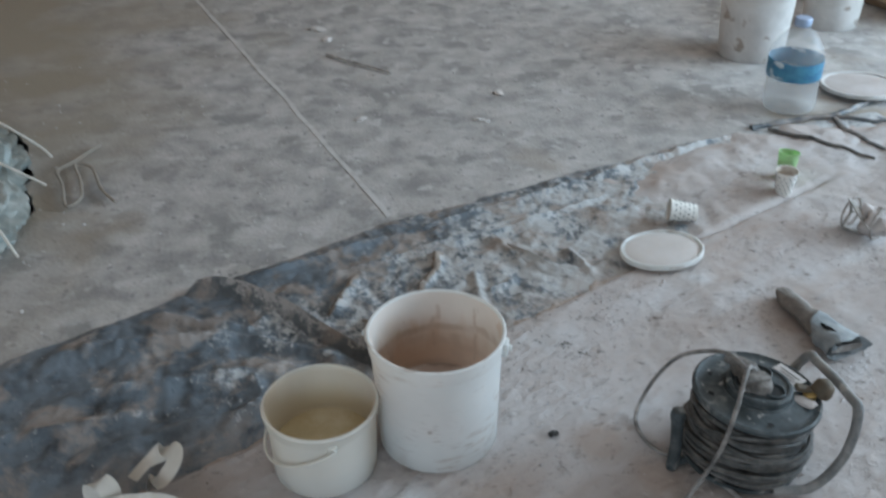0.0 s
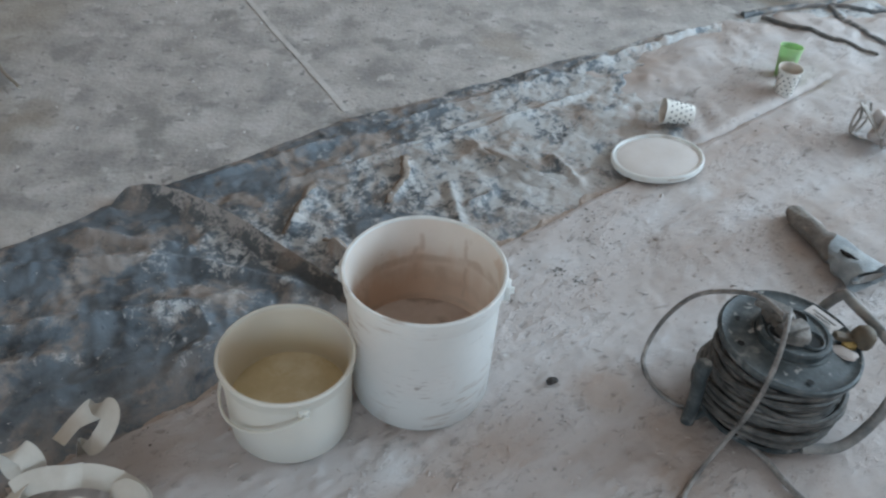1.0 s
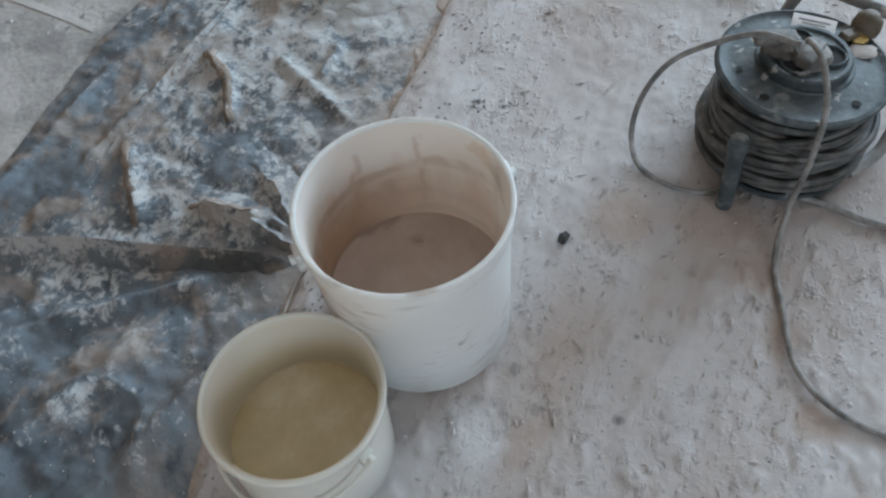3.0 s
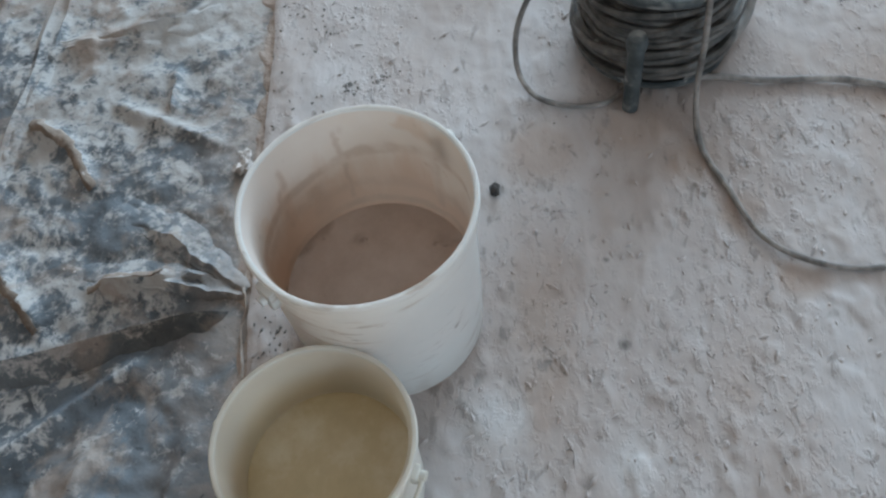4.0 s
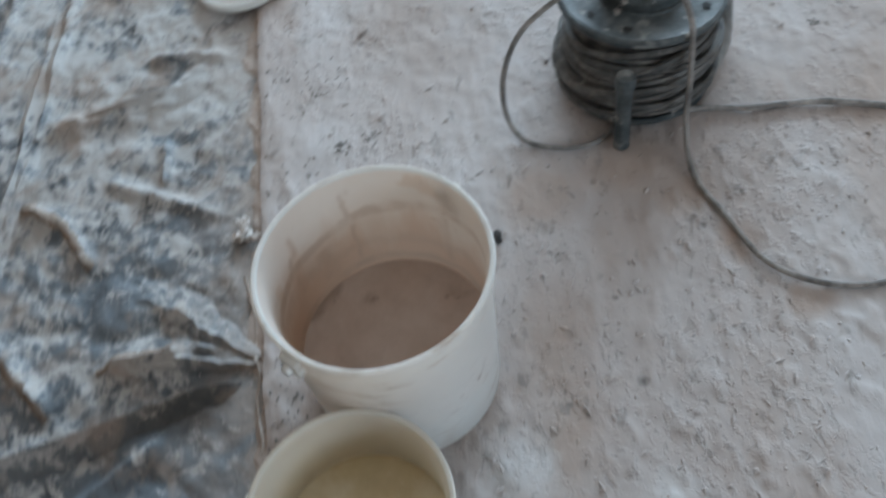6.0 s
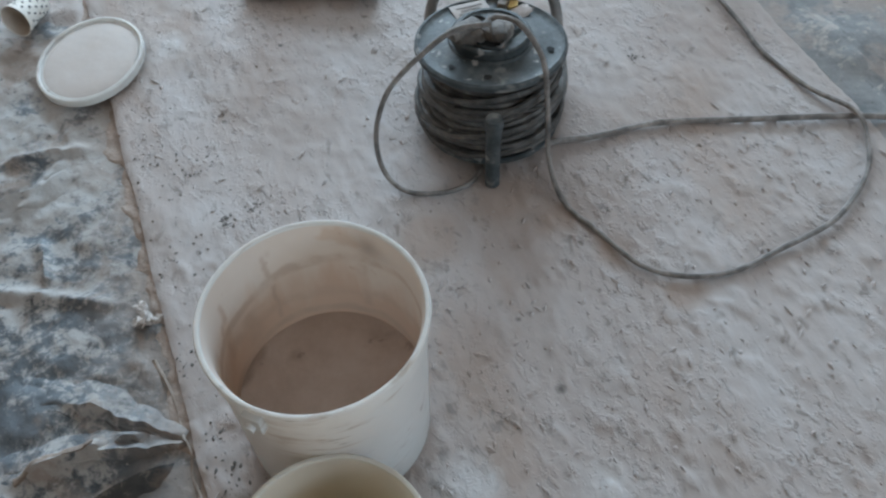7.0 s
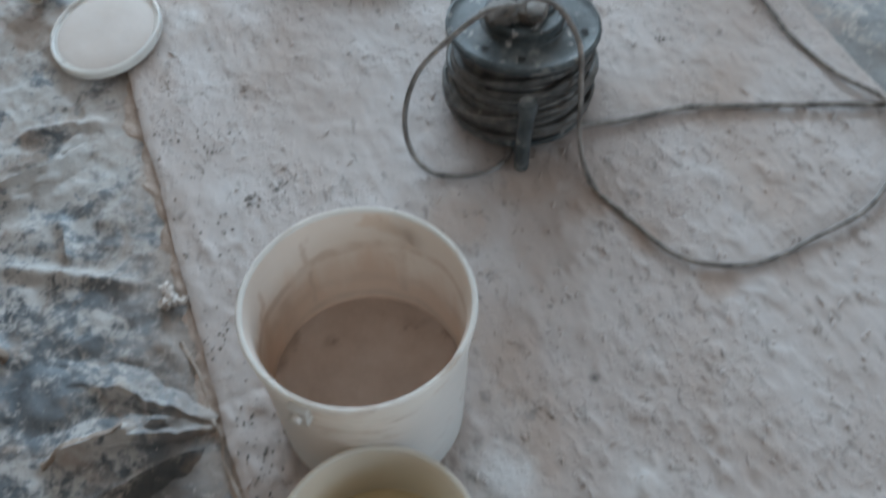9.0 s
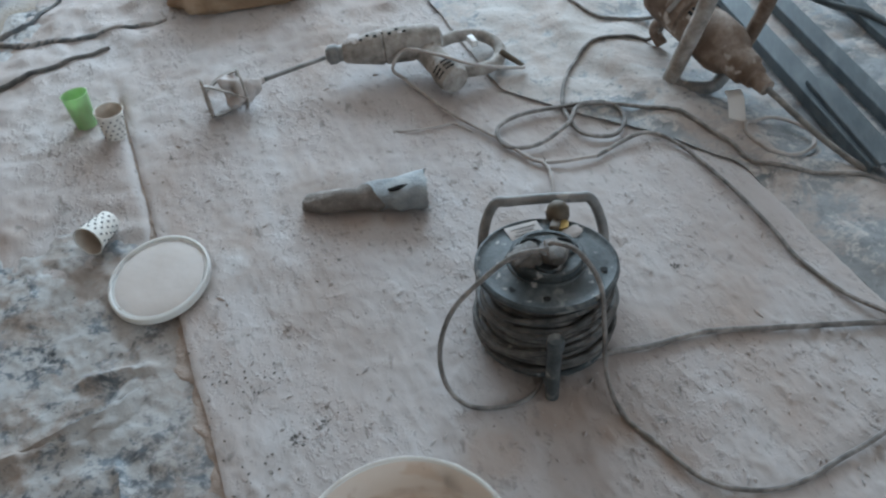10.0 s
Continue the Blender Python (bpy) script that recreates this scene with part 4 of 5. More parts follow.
part("bail", tube(bail, 0.0028, 8, raw=True), cream_plastic, small, "thin plastic carrying bail")

dusty_white = translucent(material("dusty_white", [(0.50, 0.485, 0.47), (0.62, 0.605, 0.59), (0.70, 0.69, 0.68)], 9, 0.6, spots=[((0.34, 0.28, 0.24), 16, 0.62)]), 0.15, (0.6, 0.55, 0.5))
far_a = bucket((1.20, 3.45, FLOOR), 0.142, 0.27, 0.122, dusty_white, bucket_inside, residue, "large white plastic bucket splashed with dust beside a water bottle", 0.012, 0.036, "plaster buckets")
far_b = bucket((1.62, 3.76, FLOOR), 0.125, 0.25, 0.108, dusty_white, cream_inside, cream_bottom, "cream plastic bucket standing against the shadow", 0.012, 0.034, "plaster buckets")


# ---- lids ----
def bucket_lid(place, r, m, label, plastic=white_plastic, film=lid_dust):
    root = thing("lid_of_bucket", place, label, "bucket lid", "bucket lids")
    m = Matrix.Translation(place) @ m
    part("plate", lathe([(0, 0.010), (r * 0.86, 0.010), (r * 0.9, 0.011), (r * 0.93, 0.010), (r * 0.93, 0.006), (0, 0.005)], 64, m), plastic, root)
    part("rim", lathe([(r * 0.925, 0.004), (r * 0.93, 0.0130), (r * 0.95, 0.0150), (r * 0.985, 0.0145), (r, 0.011), (r * 0.995, 0.001), (r * 0.97, 0.0)], 80, m, closed=True), plastic, root)
    part("dust_film", lathe([(0, 0.0125), (r * 0.5, 0.012), (r * 0.84, 0.0112), (r * 0.88, 0.0102)], 48, m), film, root, "film of pale dust")
    return root


oval = Matrix.Rotation(0.236, 4, "Z") @ Matrix.Diagonal((1, 0.89, 1, 1))
bucket_lid((0.546, 2.014, 0.004), 0.108, Matrix.Rotation(radians(-3.3), 4, "X") @ Matrix.Rotation(radians(-2.7), 4, "Y") @ oval, "upturned white plastic lid, dusty, at the board edge")
bucket_lid((1.47, 3.06, FLOOR + 0.012), 0.135, Matrix.Rotation(radians(-3), 4, "X"), "white plastic lid dulled by dust, lying by the water bottle", dusty_white, loose_dust)


# ---- cups ----
def cup(m, label, outside, dots, h=0.074, r=0.031, rb=0.0225, group="paper cups"):
    root = thing("cup", m.translation, label, "cup", group)
    part("body", lathe([(0, 0.004), (rb - 0.002, 0.004), (rb - 0.001, 0.0), (rb, 0.0), (rb + 0.0005, 0.003), (r - 0.001, h - 0.003), (r + 0.0006, h - 0.002), (r + 0.0008, h - 0.0005), (r - 0.0008, h), (r - 0.0015, h - 0.002)], 40, m), outside, root)
    part("inner_wall", lathe([(r - 0.0015, h - 0.002), (rb + 0.0, 0.008), (0, 0.006)], 40, m), cup_inside if dots else outside, root)
    if dots:
        rows = []
        for j in range(5):
            z = h * (0.16 + 0.165 * j)
            rr = rb + (r - rb) * z / h + 0.0004
            for i in range(12):
                a = 2 * math.pi * (i + 0.5 * (j % 2)) / 12
                mm = m @ Matrix.Translation((rr * math.cos(a), rr * math.sin(a), z)) @ Matrix.Rotation(a, 4, "Z")
                rows.append(box((0.0012, 0.0034, 0.0034), mm @ Matrix.Rotation(radians(45), 4, "X")))
        part("dot_print", joined(*rows), cup_dot, root, "printed dark dots", False)
    return root


cup(Matrix.Translation((0.953, 2.308, 0.004)) @ Matrix.Rotation(radians(3), 4, "X"), "white paper cup with dark dots standing in dust", paper_cup, True)
cup(Matrix.Translation((0.985, 2.395, 0.004)) @ Matrix.Rotation(radians(-7), 4, "X") @ Matrix.Rotation(radians(4), 4, "Y"), "bright green plastic cup standing beside a dotted cup", green_plastic, False, h=0.082, r=0.030)
cup(along((0.672, 2.178, 0.022), (0.600, 2.184, 0.031)), "white paper cup with dark dots tipped over on its side", paper_cup, True)

# ---- cable reel ----
RC = Vector((0.535, 1.293, 0.0))
lean_m = Matrix.Translation((RC.x, RC.y, 0.002)) @ Matrix.Rotation(radians(5.0), 4, "Y")
reel = thing("cable_reel", (RC.x, RC.y, 0.0), "black dusty cable reel lying flat with sockets on top", "cable reel")


def on_reel(a, r, z):
    return lean_m @ Vector((r * math.cos(radians(a)), r * math.sin(radians(a)), z))


part("lower_flange", lathe([(0, 0.010), (0.100, 0.010), (0.107, 0.014), (0.110, 0.012), (0.110, 0.006), (0.105, 0.003), (0, 0.004)], 72, lean_m), black_plastic, reel)
part("drum", lathe([(0.075, 0.010), (0.075, 0.150)], 48, lean_m), black_plastic, reel)
coil = []
for layer, (z0, z1, r0, r1, turns) in enumerate(((0.018, 0.142, 0.100, 0.084, 12), (0.136, 0.022, 0.092, 0.108, 10), (0.024, 0.118, 0.114, 0.098, 8))):
    for k in range(turns * 28):
        t = k / (turns * 28)
        a = 360 * turns * t
        wob = noise.noise(Vector((math.cos(radians(a)) * 1.4, math.sin(radians(a)) * 1.4, t * 6 + layer * 9)))
        coil.append(on_reel(a, r0 + (r1 - r0) * t + 0.005 * wob, z0 + (z1 - z0) * t + 0.022 * wob * math.sin(math.pi * t)))
part("wound_cable", tube(coil, 0.0052, 7, raw=True), black_cable, reel, "black cable wound in uneven turns")
# loose outer turns that lie askew over the coil
rnd = random.Random(12)
for k in range(9):
    z0, tilt, phase, r0 = 0.034 + 0.011 * k + rnd.uniform(-0.005, 0.005), rnd.uniform(0.008, 0.026), rnd.uniform(2.2, 4.6), 0.1165 - 0.0013 * k + rnd.uniform(-0.002, 0.003)
    turn = []
    for i in range(56):
        a = 2 * math.pi * i / 56
        turn.append(on_reel(math.degrees(a), r0 + 0.004 * math.sin(2 * a + k), max(0.018, min(0.143, z0 + tilt * math.sin(a + phase) + 0.004 * math.sin(3 * a + 2 * k)))))
    part("cable_turn", tube(turn, 0.0050, 7, raw=True, closed=True), black_cable, reel)
top = [(0.022, 0.150), (0.100, 0.150), (0.108, 0.146), (0.115, 0.149), (0.1175, 0.154), (0.1165, 0.159), (0.112, 0.161), (0.106, 0.157), (0.094, 0.158), (0.066, 0.163), (0.064, 0.166), (0.0, 0.166)]
part("upper_flange", lathe(top, 80, lean_m), black_plastic, reel)
part("socket_plate", lathe([(0.060, 0.166), (0.060, 0.177), (0.057, 0.180), (0.052, 0.180), (0.050, 0.177), (0.0, 0.177)], 64, lean_m), black_plastic, reel)
for a in (70, 190, 310):
    c = on_reel(a, 0.029, 0.1775)
    mm = Matrix.Translation(c) @ Matrix.Rotation(radians(5), 4, "Y")
    sock = part("socket", lathe([(0.0215, 0.0), (0.0215, 0.004), (0.0195, 0.005), (0.018, 0.004), (0.0175, 0.0012), (0, 0.0010)], 36, mm), black_plastic, reel)
    part("socket_well", lathe([(0.0172, 0.0016), (0, 0.0016)], 32, mm), hole_shade, sock)
for a, r in ((150, 0.086), (188, 0.090), (28, 0.088), (268, 0.092)):
    part("flange_hole", lathe([(0.0062, 0.0012), (0, 0.0012)], 20, Matrix.Translation(on_reel(a, r, 0.1585)) @ Matrix.Rotation(radians(5), 4, "Y")), hole_shade, reel)
lab = lean_m @ Matrix.Rotation(radians(33), 4, "Z") @ Matrix.Translation((0.085, 0.0, 0.1610))
plate = part("rating_label", box((0.040, 0.060, 0.0012), lab, 0.0004), sticker, reel, "grey paper rating label")
for k in range(3):
    part("print_bar", box((0.0035, 0.044 - 0.012 * (k % 2), 0.0012), lab @ Matrix.Translation((0.009 - 0.008 * k, 0, 0.0007))), ink, plate, smooth=False)
pm = Matrix.Translation((0.532, 1.322, 0.186)) @ Matrix.Rotation(radians(5), 4, "Y") @ Matrix.Rotation(radians(-35), 4, "Z")
part("lead_plug", joined(lathe([(0, -0.008), (0.025, -0.008), (0.0255, 0.002), (0.022, 0.008), (0.012, 0.011), (0, 0.011)], 28, pm, wobble=0.12), box((0.058, 0.024, 0.014), pm @ Matrix.Translation((-0.012, 0.0, 0.012)), 0.005)), plug_brown, reel, "dusty brown plug of the loose lead")
for k, (sx, sy, sz, px, py, pz) in enumerate(((0.042, 0.024, 0.009, 0.628, 1.262, 0.157),)):
    part("plaster_splash", lump((sx, sy, sz), Matrix.Translation((px, py, pz)) @ Matrix.Rotation(-0.6, 4, "Z"), 0.4, 3, 4.0 + k), loose_dust, reel, "dried plaster splash")
C1, C2 = Vector((0.686, 1.412, 0.148)), Vector((0.714, 1.228, 0.156))
mid = (C1 + C2) / 2
frame_line = [(0.545, 1.400, 0.012), (0.600, 1.416, 0.016), (0.648, 1.421, 0.055), (0.672, 1.418, 0.112), C1 + Vector((0.0, -0.010, 0.004)), C1 + Vector((0.004, -0.035, 0.009)), mid + Vector((0.003, 0, 0.008)),
              C2 + Vector((-0.003, 0.035, 0.007)), C2 + Vector((0, 0.010, 0.003)), (0.706, 1.216, 0.112), (0.686, 1.205, 0.055), (0.635, 1.188, 0.016), (0.570, 1.190, 0.012)]
part("handle", tube(frame_line, 0.0092, 12, 8), dusty_steel, reel, "bent grey steel carrying handle")
part("foot_post", joined(tube([(0.402, 1.262, 0.004), (0.404, 1.262, 0.060), (0.399, 1.259, 0.128)], 0.0115, 12, 5), lathe([(0, 0.0), (0.013, 0.0), (0.0145, 0.012), (0.012, 0.022), (0, 0.024)], 24, Matrix.Translation((0.399, 1.259, 0.126))),
                          tube([(0.404, 1.262, 0.012), (0.45, 1.28, 0.010), (0.50, 1.29, 0.008)], 0.008, 10, 4)), black_plastic, reel, "upright black crank knob")
clip_m = Matrix.Translation((0.664, 1.290, 0.150)) @ Matrix.Rotation(radians(20), 4, "Y")
clip = part("latch", joined(lathe([(0, 0.0), (0.019, 0.002), (0.0205, 0.010), (0.018, 0.024), (0.010, 0.032), (0, 0.033)], 28, clip_m), box((0.05, 0.016, 0.010), clip_m @ Matrix.Translation((-0.026, 0, 0.004)), 0.003)), brown_rubber, reel, "brown rubber latch knob")
part("brass_nut", lathe([(0, 0), (0.013, 0), (0.013, 0.006), (0, 0.006)], 6, Matrix.Translation((0.642, 1.280, 0.156))), brass, clip)
part("supply_cable", cable([(0.470, 1.215, 0.020), (0.505, 1.178, 0.008), (0.53, 1.115, 0.006), (0.578, 1.023, 0.006), (0.605, 0.913, 0.006), (0.648, 0.722, 0.007), (0.665, 0.60, 0.006), (0.70, 0.42, FLOOR + 0.014), (0.82, 0.25, FLOOR + 0.014)], 0.0050, 8), dusty_cable, reel)
part("loose_lead", tube([(0.520, 1.287, 0.218), (0.502, 1.335, 0.214), (0.475, 1.378, 0.188), (0.440, 1.428, 0.136), (0.406, 1.444, 0.075), (0.376, 1.428, 0.026), (0.358, 1.388, 0.007), (0.366, 1.335, 0.006), (0.394, 1.296, 0.006), (0.436, 1.280, 0.008)], 0.0042, 8, 8), dusty_cable, reel, "loose grey lead standing in an arc")


# ---- power tools ----
def mixing_drill():
    root = thing("mixing_drill", (1.30, 1.70, 0.01), "dust-caked hand drill with a mixing paddle lying on the board", "power tool")
    z = 0.022
    nose, back = Vector((1.262, 1.862, 0.052 + z * 0.4)), Vector((1.338, 1.640, 0.062 + z * 0.4))
    m = along(nose, back)
    part("gear_housing", lathe([(0, 0), (0.020, 0.0), (0.025, 0.006), (0.030, 0.030), (0.036, 0.060), (0.040, 0.085), (0.040, 0.092), (0.036, 0.096), (0.041, 0.100), (0.042, 0.150), (0.040, 0.200), (0.032, 0.228), (0.0, 0.236)], 40, m, wobble=0.02), dusted_tool, root)
    motor_a, motor_b = Vector((1.325, 1.690, 0.056)), Vector((1.210, 1.585, 0.042))
    mm = along(motor_a, motor_b)
    motor = part("motor_housing", lathe([(0, -0.01), (0.028, 0.0), (0.030, 0.03), (0.031, 0.085), (0.0315, 0.105), (0.035, 0.110), (0.0352, 0.146), (0.032, 0.156), (0.020, 0.160), (0, 0.161)], 40, mm, wobble=0.02), dusted_tool, root)
    for k in range(3):
        for d in ((-0.9, 0.2, 0.45), (-0.2, 0.1, 1.0)):
            part("vent_slot", box((0.004, 0.022, 0.0042), facing(mm, 0.118 + 0.0125 * k, 0.0345, d), 0.001), hole_shade, motor, smooth=False)
    part("chuck", joined(lathe([(0.012, -0.040), (0.017, -0.038), (0.019, -0.012), (0.019, 0.0)], 24, m), lathe([(0.0215, -0.034), (0.0225, -0.032), (0.0225, -0.014), (0.0205, -0.012)], 18, m, closed=True)), dusty_steel, root)
    for k in range(7):
        part("vent_slot", box((0.004, 0.006, 0.008), facing(m, 0.045 + 0.017 * k, (0.0335, 0.0368, 0.0395, 0.0368, 0.0415, 0.042, 0.042)[k], (-0.35 + 0.25 * (k % 2), 0.1, 1.0)), 0.001), hole_shade, root, smooth=False)
    for k in (0, 3):
        part("plaster_crust", lump((0.03, 0.04, 0.008), facing(m, 0.03 + 0.035 * k, 0.033 + 0.001 * k, (0.4 * math.sin(3 * k), 0, 1)) @ Matrix.Rotation(radians(90), 4, "Y"), 0.5, 3, k * 1.3), loose_dust, root, "crusted plaster splash")
    loop = [(1.345, 1.655, 0.052), (1.378, 1.625, 0.050), (1.404, 1.585, 0.044), (1.402, 1.548, 0.040), (1.372, 1.515, 0.036), (1.330, 1.506, 0.034), (1.288, 1.522, 0.034), (1.262, 1.565, 0.036), (1.262, 1.61, 0.040)]
    part("grip_handle", tube(loop, 0.0145, 12, 6), dusted_tool, root)
    part("switch", box((0.035, 0.016, 0.018), Matrix.Translation((1.358, 1.575, 0.055)) @ Matrix.Rotation(0.6, 4, "Z"), 0.004), white_scrap, root)
    part("shaft", tube([(1.247, 1.902, 0.055), (1.105, 2.075, 0.046)], 0.0055, 10, raw=True), dusty_steel, root)
    part("plaster_crust", tube([(1.150, 2.020, 0.049), (1.125, 2.050, 0.047), (1.108, 2.072, 0.046)], 0.0085, 10, 4, taper=1.5), loose_dust, root)
    head_a, head_b = Vector((1.118, 2.062, 0.044)), Vector((1.062, 2.140, 0.042))
    hm = along(head_a, head_b)
    rings = []
    for q in (0.0, 0.082):
        rings.append(tube([hm @ Vector((0.042 * math.cos(a), 0.042 * math.sin(a), q)) for a in (2 * math.pi * i / 28 for i in range(28))], 0.0032, 8, raw=True, closed=True))
    blades = []
    for s in range(3):
        pts = [hm @ Vector((0.042 * math.cos(s * 2.094 + 1.3 * t), 0.042 * math.sin(s * 2.094 + 1.3 * t), 0.082 * t)) for t in (0, 0.25, 0.5, 0.75, 1)]
        blades.append(ribbon(pts, 0.026, lean=(head_b - head_a).cross(Vector((0.3, 0.2, 1))), thick=0.0016, per=4))
        blades.append(tube([hm @ Vector((0, 0, 0.082)), hm @ Vector((0.042 * math.cos(s * 2.094 + 1.3), 0.042 * math.sin(s * 2.094 + 1.3), 0.082))], 0.004, 8, raw=True))
    paddle = part("paddle", joined(*rings, *blades), dusted_tool, root, "plaster-caked mixing paddle")
    part("plaster_cake", joined(lump((0.070, 0.070, 0.062), hm @ Matrix.Translation((0.006, 0.004, 0.022)) @ Matrix.Scale(0.95, 4), 0.9, 4, 5.0, 2.4), lump((0.044, 0.048, 0.06), hm @ Matrix.Translation((0.01, 0, -0.014)), 0.5, 3, 8.0)), loose_dust, paddle, "dried pale plaster stuck to the blades")
    part("strain_relief", tube([(1.330, 1.503, 0.048), (1.320, 1.470, 0.036), (1.318, 1.447, 0.022)], 0.0085, 10, 5, taper=0.6), brown_rubber, root)
    line = [(1.318, 1.447, 0.022), (1.300, 1.448, 0.030), (1.255, 1.490, 0.056), (1.222, 1.555, 0.082), (1.243, 1.640, 0.088), (1.262, 1.712, 0.080), (1.238, 1.738, 0.045), (1.246, 1.716, 0.012), (1.208, 1.668, 0.010), (1.142, 1.594, 0.010), (1.095, 1.522, 0.008), (1.052, 1.453, 0.008), (0.992, 1.362, 0.008),
            (1.026, 1.250, 0.009), (1.112, 1.163, 0.012), (1.089, 1.090, 0.010), (0.973, 0.988, 0.008), (0.853, 0.906, 0.007), (0.777, 0.862, 0.007), (0.705, 0.790, 0.007), (0.651, 0.719, 0.017), (0.600, 0.699, 0.008),
            (0.524, 0.703, 0.007), (0.428, 0.748, 0.006), (0.354, 0.827, 0.006), (0.305, 0.884, 0.006), (0.280, 0.947, 0.006), (0.285, 1.019, 0.006), (0.336, 1.090, 0.006), (0.385, 1.150, 0.008),
            (0.430, 1.180, 0.050), (0.462, 1.190, 0.120), (0.480, 1.203, 0.196), (0.500, 1.240, 0.238), (0.520, 1.275, 0.232), (0.535, 1.288, 0.214)]
    part("power_cable", cable(line[:14], 0.0042, 7), pale_cable, root, "dust-coated stretch of the power cable")
    part("power_cable", cable(line[13:], 0.0042, 7), dusty_cable, root, "grey power cable looped over the board")
    pm = Matrix.Translation((0.545, 1.284, 0.184)) @ Matrix.Rotation(radians(5), 4, "Y") @ Matrix.Rotation(radians(20), 4, "Z")
    part("plug", joined(lathe([(0, -0.006), (0.025, -0.006), (0.0255, 0.004), (0.022, 0.011), (0.012, 0.014), (0, 0.014)], 28, pm, wobble=0.12), box((0.056, 0.024, 0.016), pm @ Matrix.Translation((-0.012, 0.0, 0.014)), 0.006)), plug_brown, root, "dusty brown plug pushed into a socket")
    return root


mixing_drill()


def second_mixer():
    root = thing("plaster_mixer", (1.30, 1.03, 0.0), "brown rust-stained twin-handle plaster mixer resting on its frame", "power tool")
    a, b = Vector((1.470, 1.155, 0.150)), Vector((1.212, 0.935, 0.092))
    m = along(a, b)
    part("motor_housing", lathe([(0, 0), (0.040, 0.0), (0.052, 0.006), (0.055, 0.03), (0.055, 0.115), (0.050, 0.120), (0.050, 0.126), (0.055, 0.130), (0.054, 0.160)], 36, m, wobble=0.03), rusty_tool, root)
    part("gear_housing", lathe([(0.054, 0.160), (0.057, 0.166), (0.058, 0.222), (0.052, 0.246), (0.038, 0.262), (0.036, 0.302), (0.029, 0.308)], 36, m, wobble=0.03), rusty_tool, root)
    part("neck", lathe([(0.029, 0.304), (0.026, 0.330), (0.020, 0.334), (0.018, 0.366), (0.0, 0.368)], 28, m), rusty_tool, root)
    for k in range(6):
        part("vent_slot", box((0.004, 0.007, 0.020), facing(m, 0.140, 0.0545, (-0.7 + 0.25 * k, 0.35 - 0.15 * k, 0.85)), 0.001), hole_shade, root, smooth=False)
    part("name_bar", box((0.003, 0.050, 0.012), facing(m, 0.09, 0.0545, (-0.6, 0.3, 0.6)), 0.001), ink, root, smooth=False)
    part("shaft", tube([m @ Vector((0, 0, 0.36)), (1.108, 0.812, 0.040), (1.030, 0.705, 0.008)], 0.0068, 10, 3), dusty_steel, root)
    part("handle", tube([(1.300, 1.118, 0.018), (1.292, 1.102, 0.075), (1.284, 1.082, 0.150), (1.272, 1.062, 0.230), (1.270, 1.055, 0.300)], 0.0185, 14, 6), dusted_tool, root, "plaster-caked tube handle")
    part("handle", tube([(1.395, 0.960, 0.070), (1.375, 0.940, 0.150), (1.352, 0.925, 0.240), (1.345, 0.920, 0.300)], 0.0165, 14, 6), rusty_tool, root)
    part("frame_bar", tube([(1.300, 1.118, 0.020), (1.286, 1.070, 0.017), (1.294, 1.020, 0.022), (1.330, 0.990, 0.050), (1.375, 0.965, 0.075)], 0.0155, 12, 6), dusty_steel, root)
    part("frame_bar", tube([(1.44, 1.13, 0.11), (1.47, 1.16, 0.05), (1.455, 1.14, 0.016)], 0.014, 10, 5), rusty_tool, root)
    line = [(1.44, 1.135, 0.10), (1.462, 1.150, 0.045), (1.472, 1.185, 0.012), (1.466, 1.235, 0.010), (1.425, 1.305, 0.009), (1.328, 1.342, 0.009), (1.225, 1.346, 0.009), (1.162, 1.330, 0.009), (1.098, 1.288, 0.010), (1.100, 1.222, 0.010), (1.160, 1.203, 0.013), (1.206, 1.240, 0.012), (1.200, 1.300, 0.012),
            (1.148, 1.420, 0.012), (1.088, 1.468, 0.012), (1.030, 1.440, 0.010), (1.045, 1.375, 0.011), (1.120, 1.320, 0.017), (1.185, 1.300, 0.020), (1.200, 1.191, 0.018), (1.174, 1.093, 0.016), (1.108, 0.999, 0.013), (1.043, 0.933, 0.010), (1.030, 0.836, 0.008), (1.028, 0.742, 0.008), (1.02, 0.62, 0.006), (0.98, 0.45, 0.006)]
    part("power_cable", cable(line, 0.0048, 7), dusty_cable, root)
    return root


second_mixer()
single("cable_loop", cable([(1.163, 0.953, 0.012), (1.203, 0.895, 0.012), (1.171, 0.828, 0.012), (1.114, 0.820, 0.012), (1.069, 0.877, 0.012), (1.095, 0.94, 0.012)], 0.0042, 8, closed=True), pale_cable, (1.13, 0.89, 0.008), "pale loop of cable lying on the plastic sheet", "cable")
single("cable_end", cable([(0.992, 1.358, 0.008), (0.965, 1.340, 0.010), (0.935, 1.332, 0.012), (0.895, 1.325, 0.008), (0.84, 1.33, 0.006)], 0.004, 6), pale_cable, (0.93, 1.34, 0.0), "short grey cable end on the board", "cable")
single("cable_end", cable([(1.075, 1.519, 0.006), (1.10, 1.565, 0.006), (1.085, 1.60, 0.006), (1.065, 1.65, 0.005), (1.06, 1.69, 0.002)], 0.0020, 6), pale_cable, (1.08, 1.60, 0.0), "half-buried pale cable end in the dust", "cable")
single("cable_end", cable([(1.62, 1.05, 0.02), (1.56, 1.25, 0.012), (1.60, 1.36, 0.012), (1.70, 1.42, 0.012), (1.74, 1.36, 0.012)], 0.0045, 7), dusty_cable, (1.62, 1.3, 0.0), "dark cable trailing over the dusty sheet", "cable")


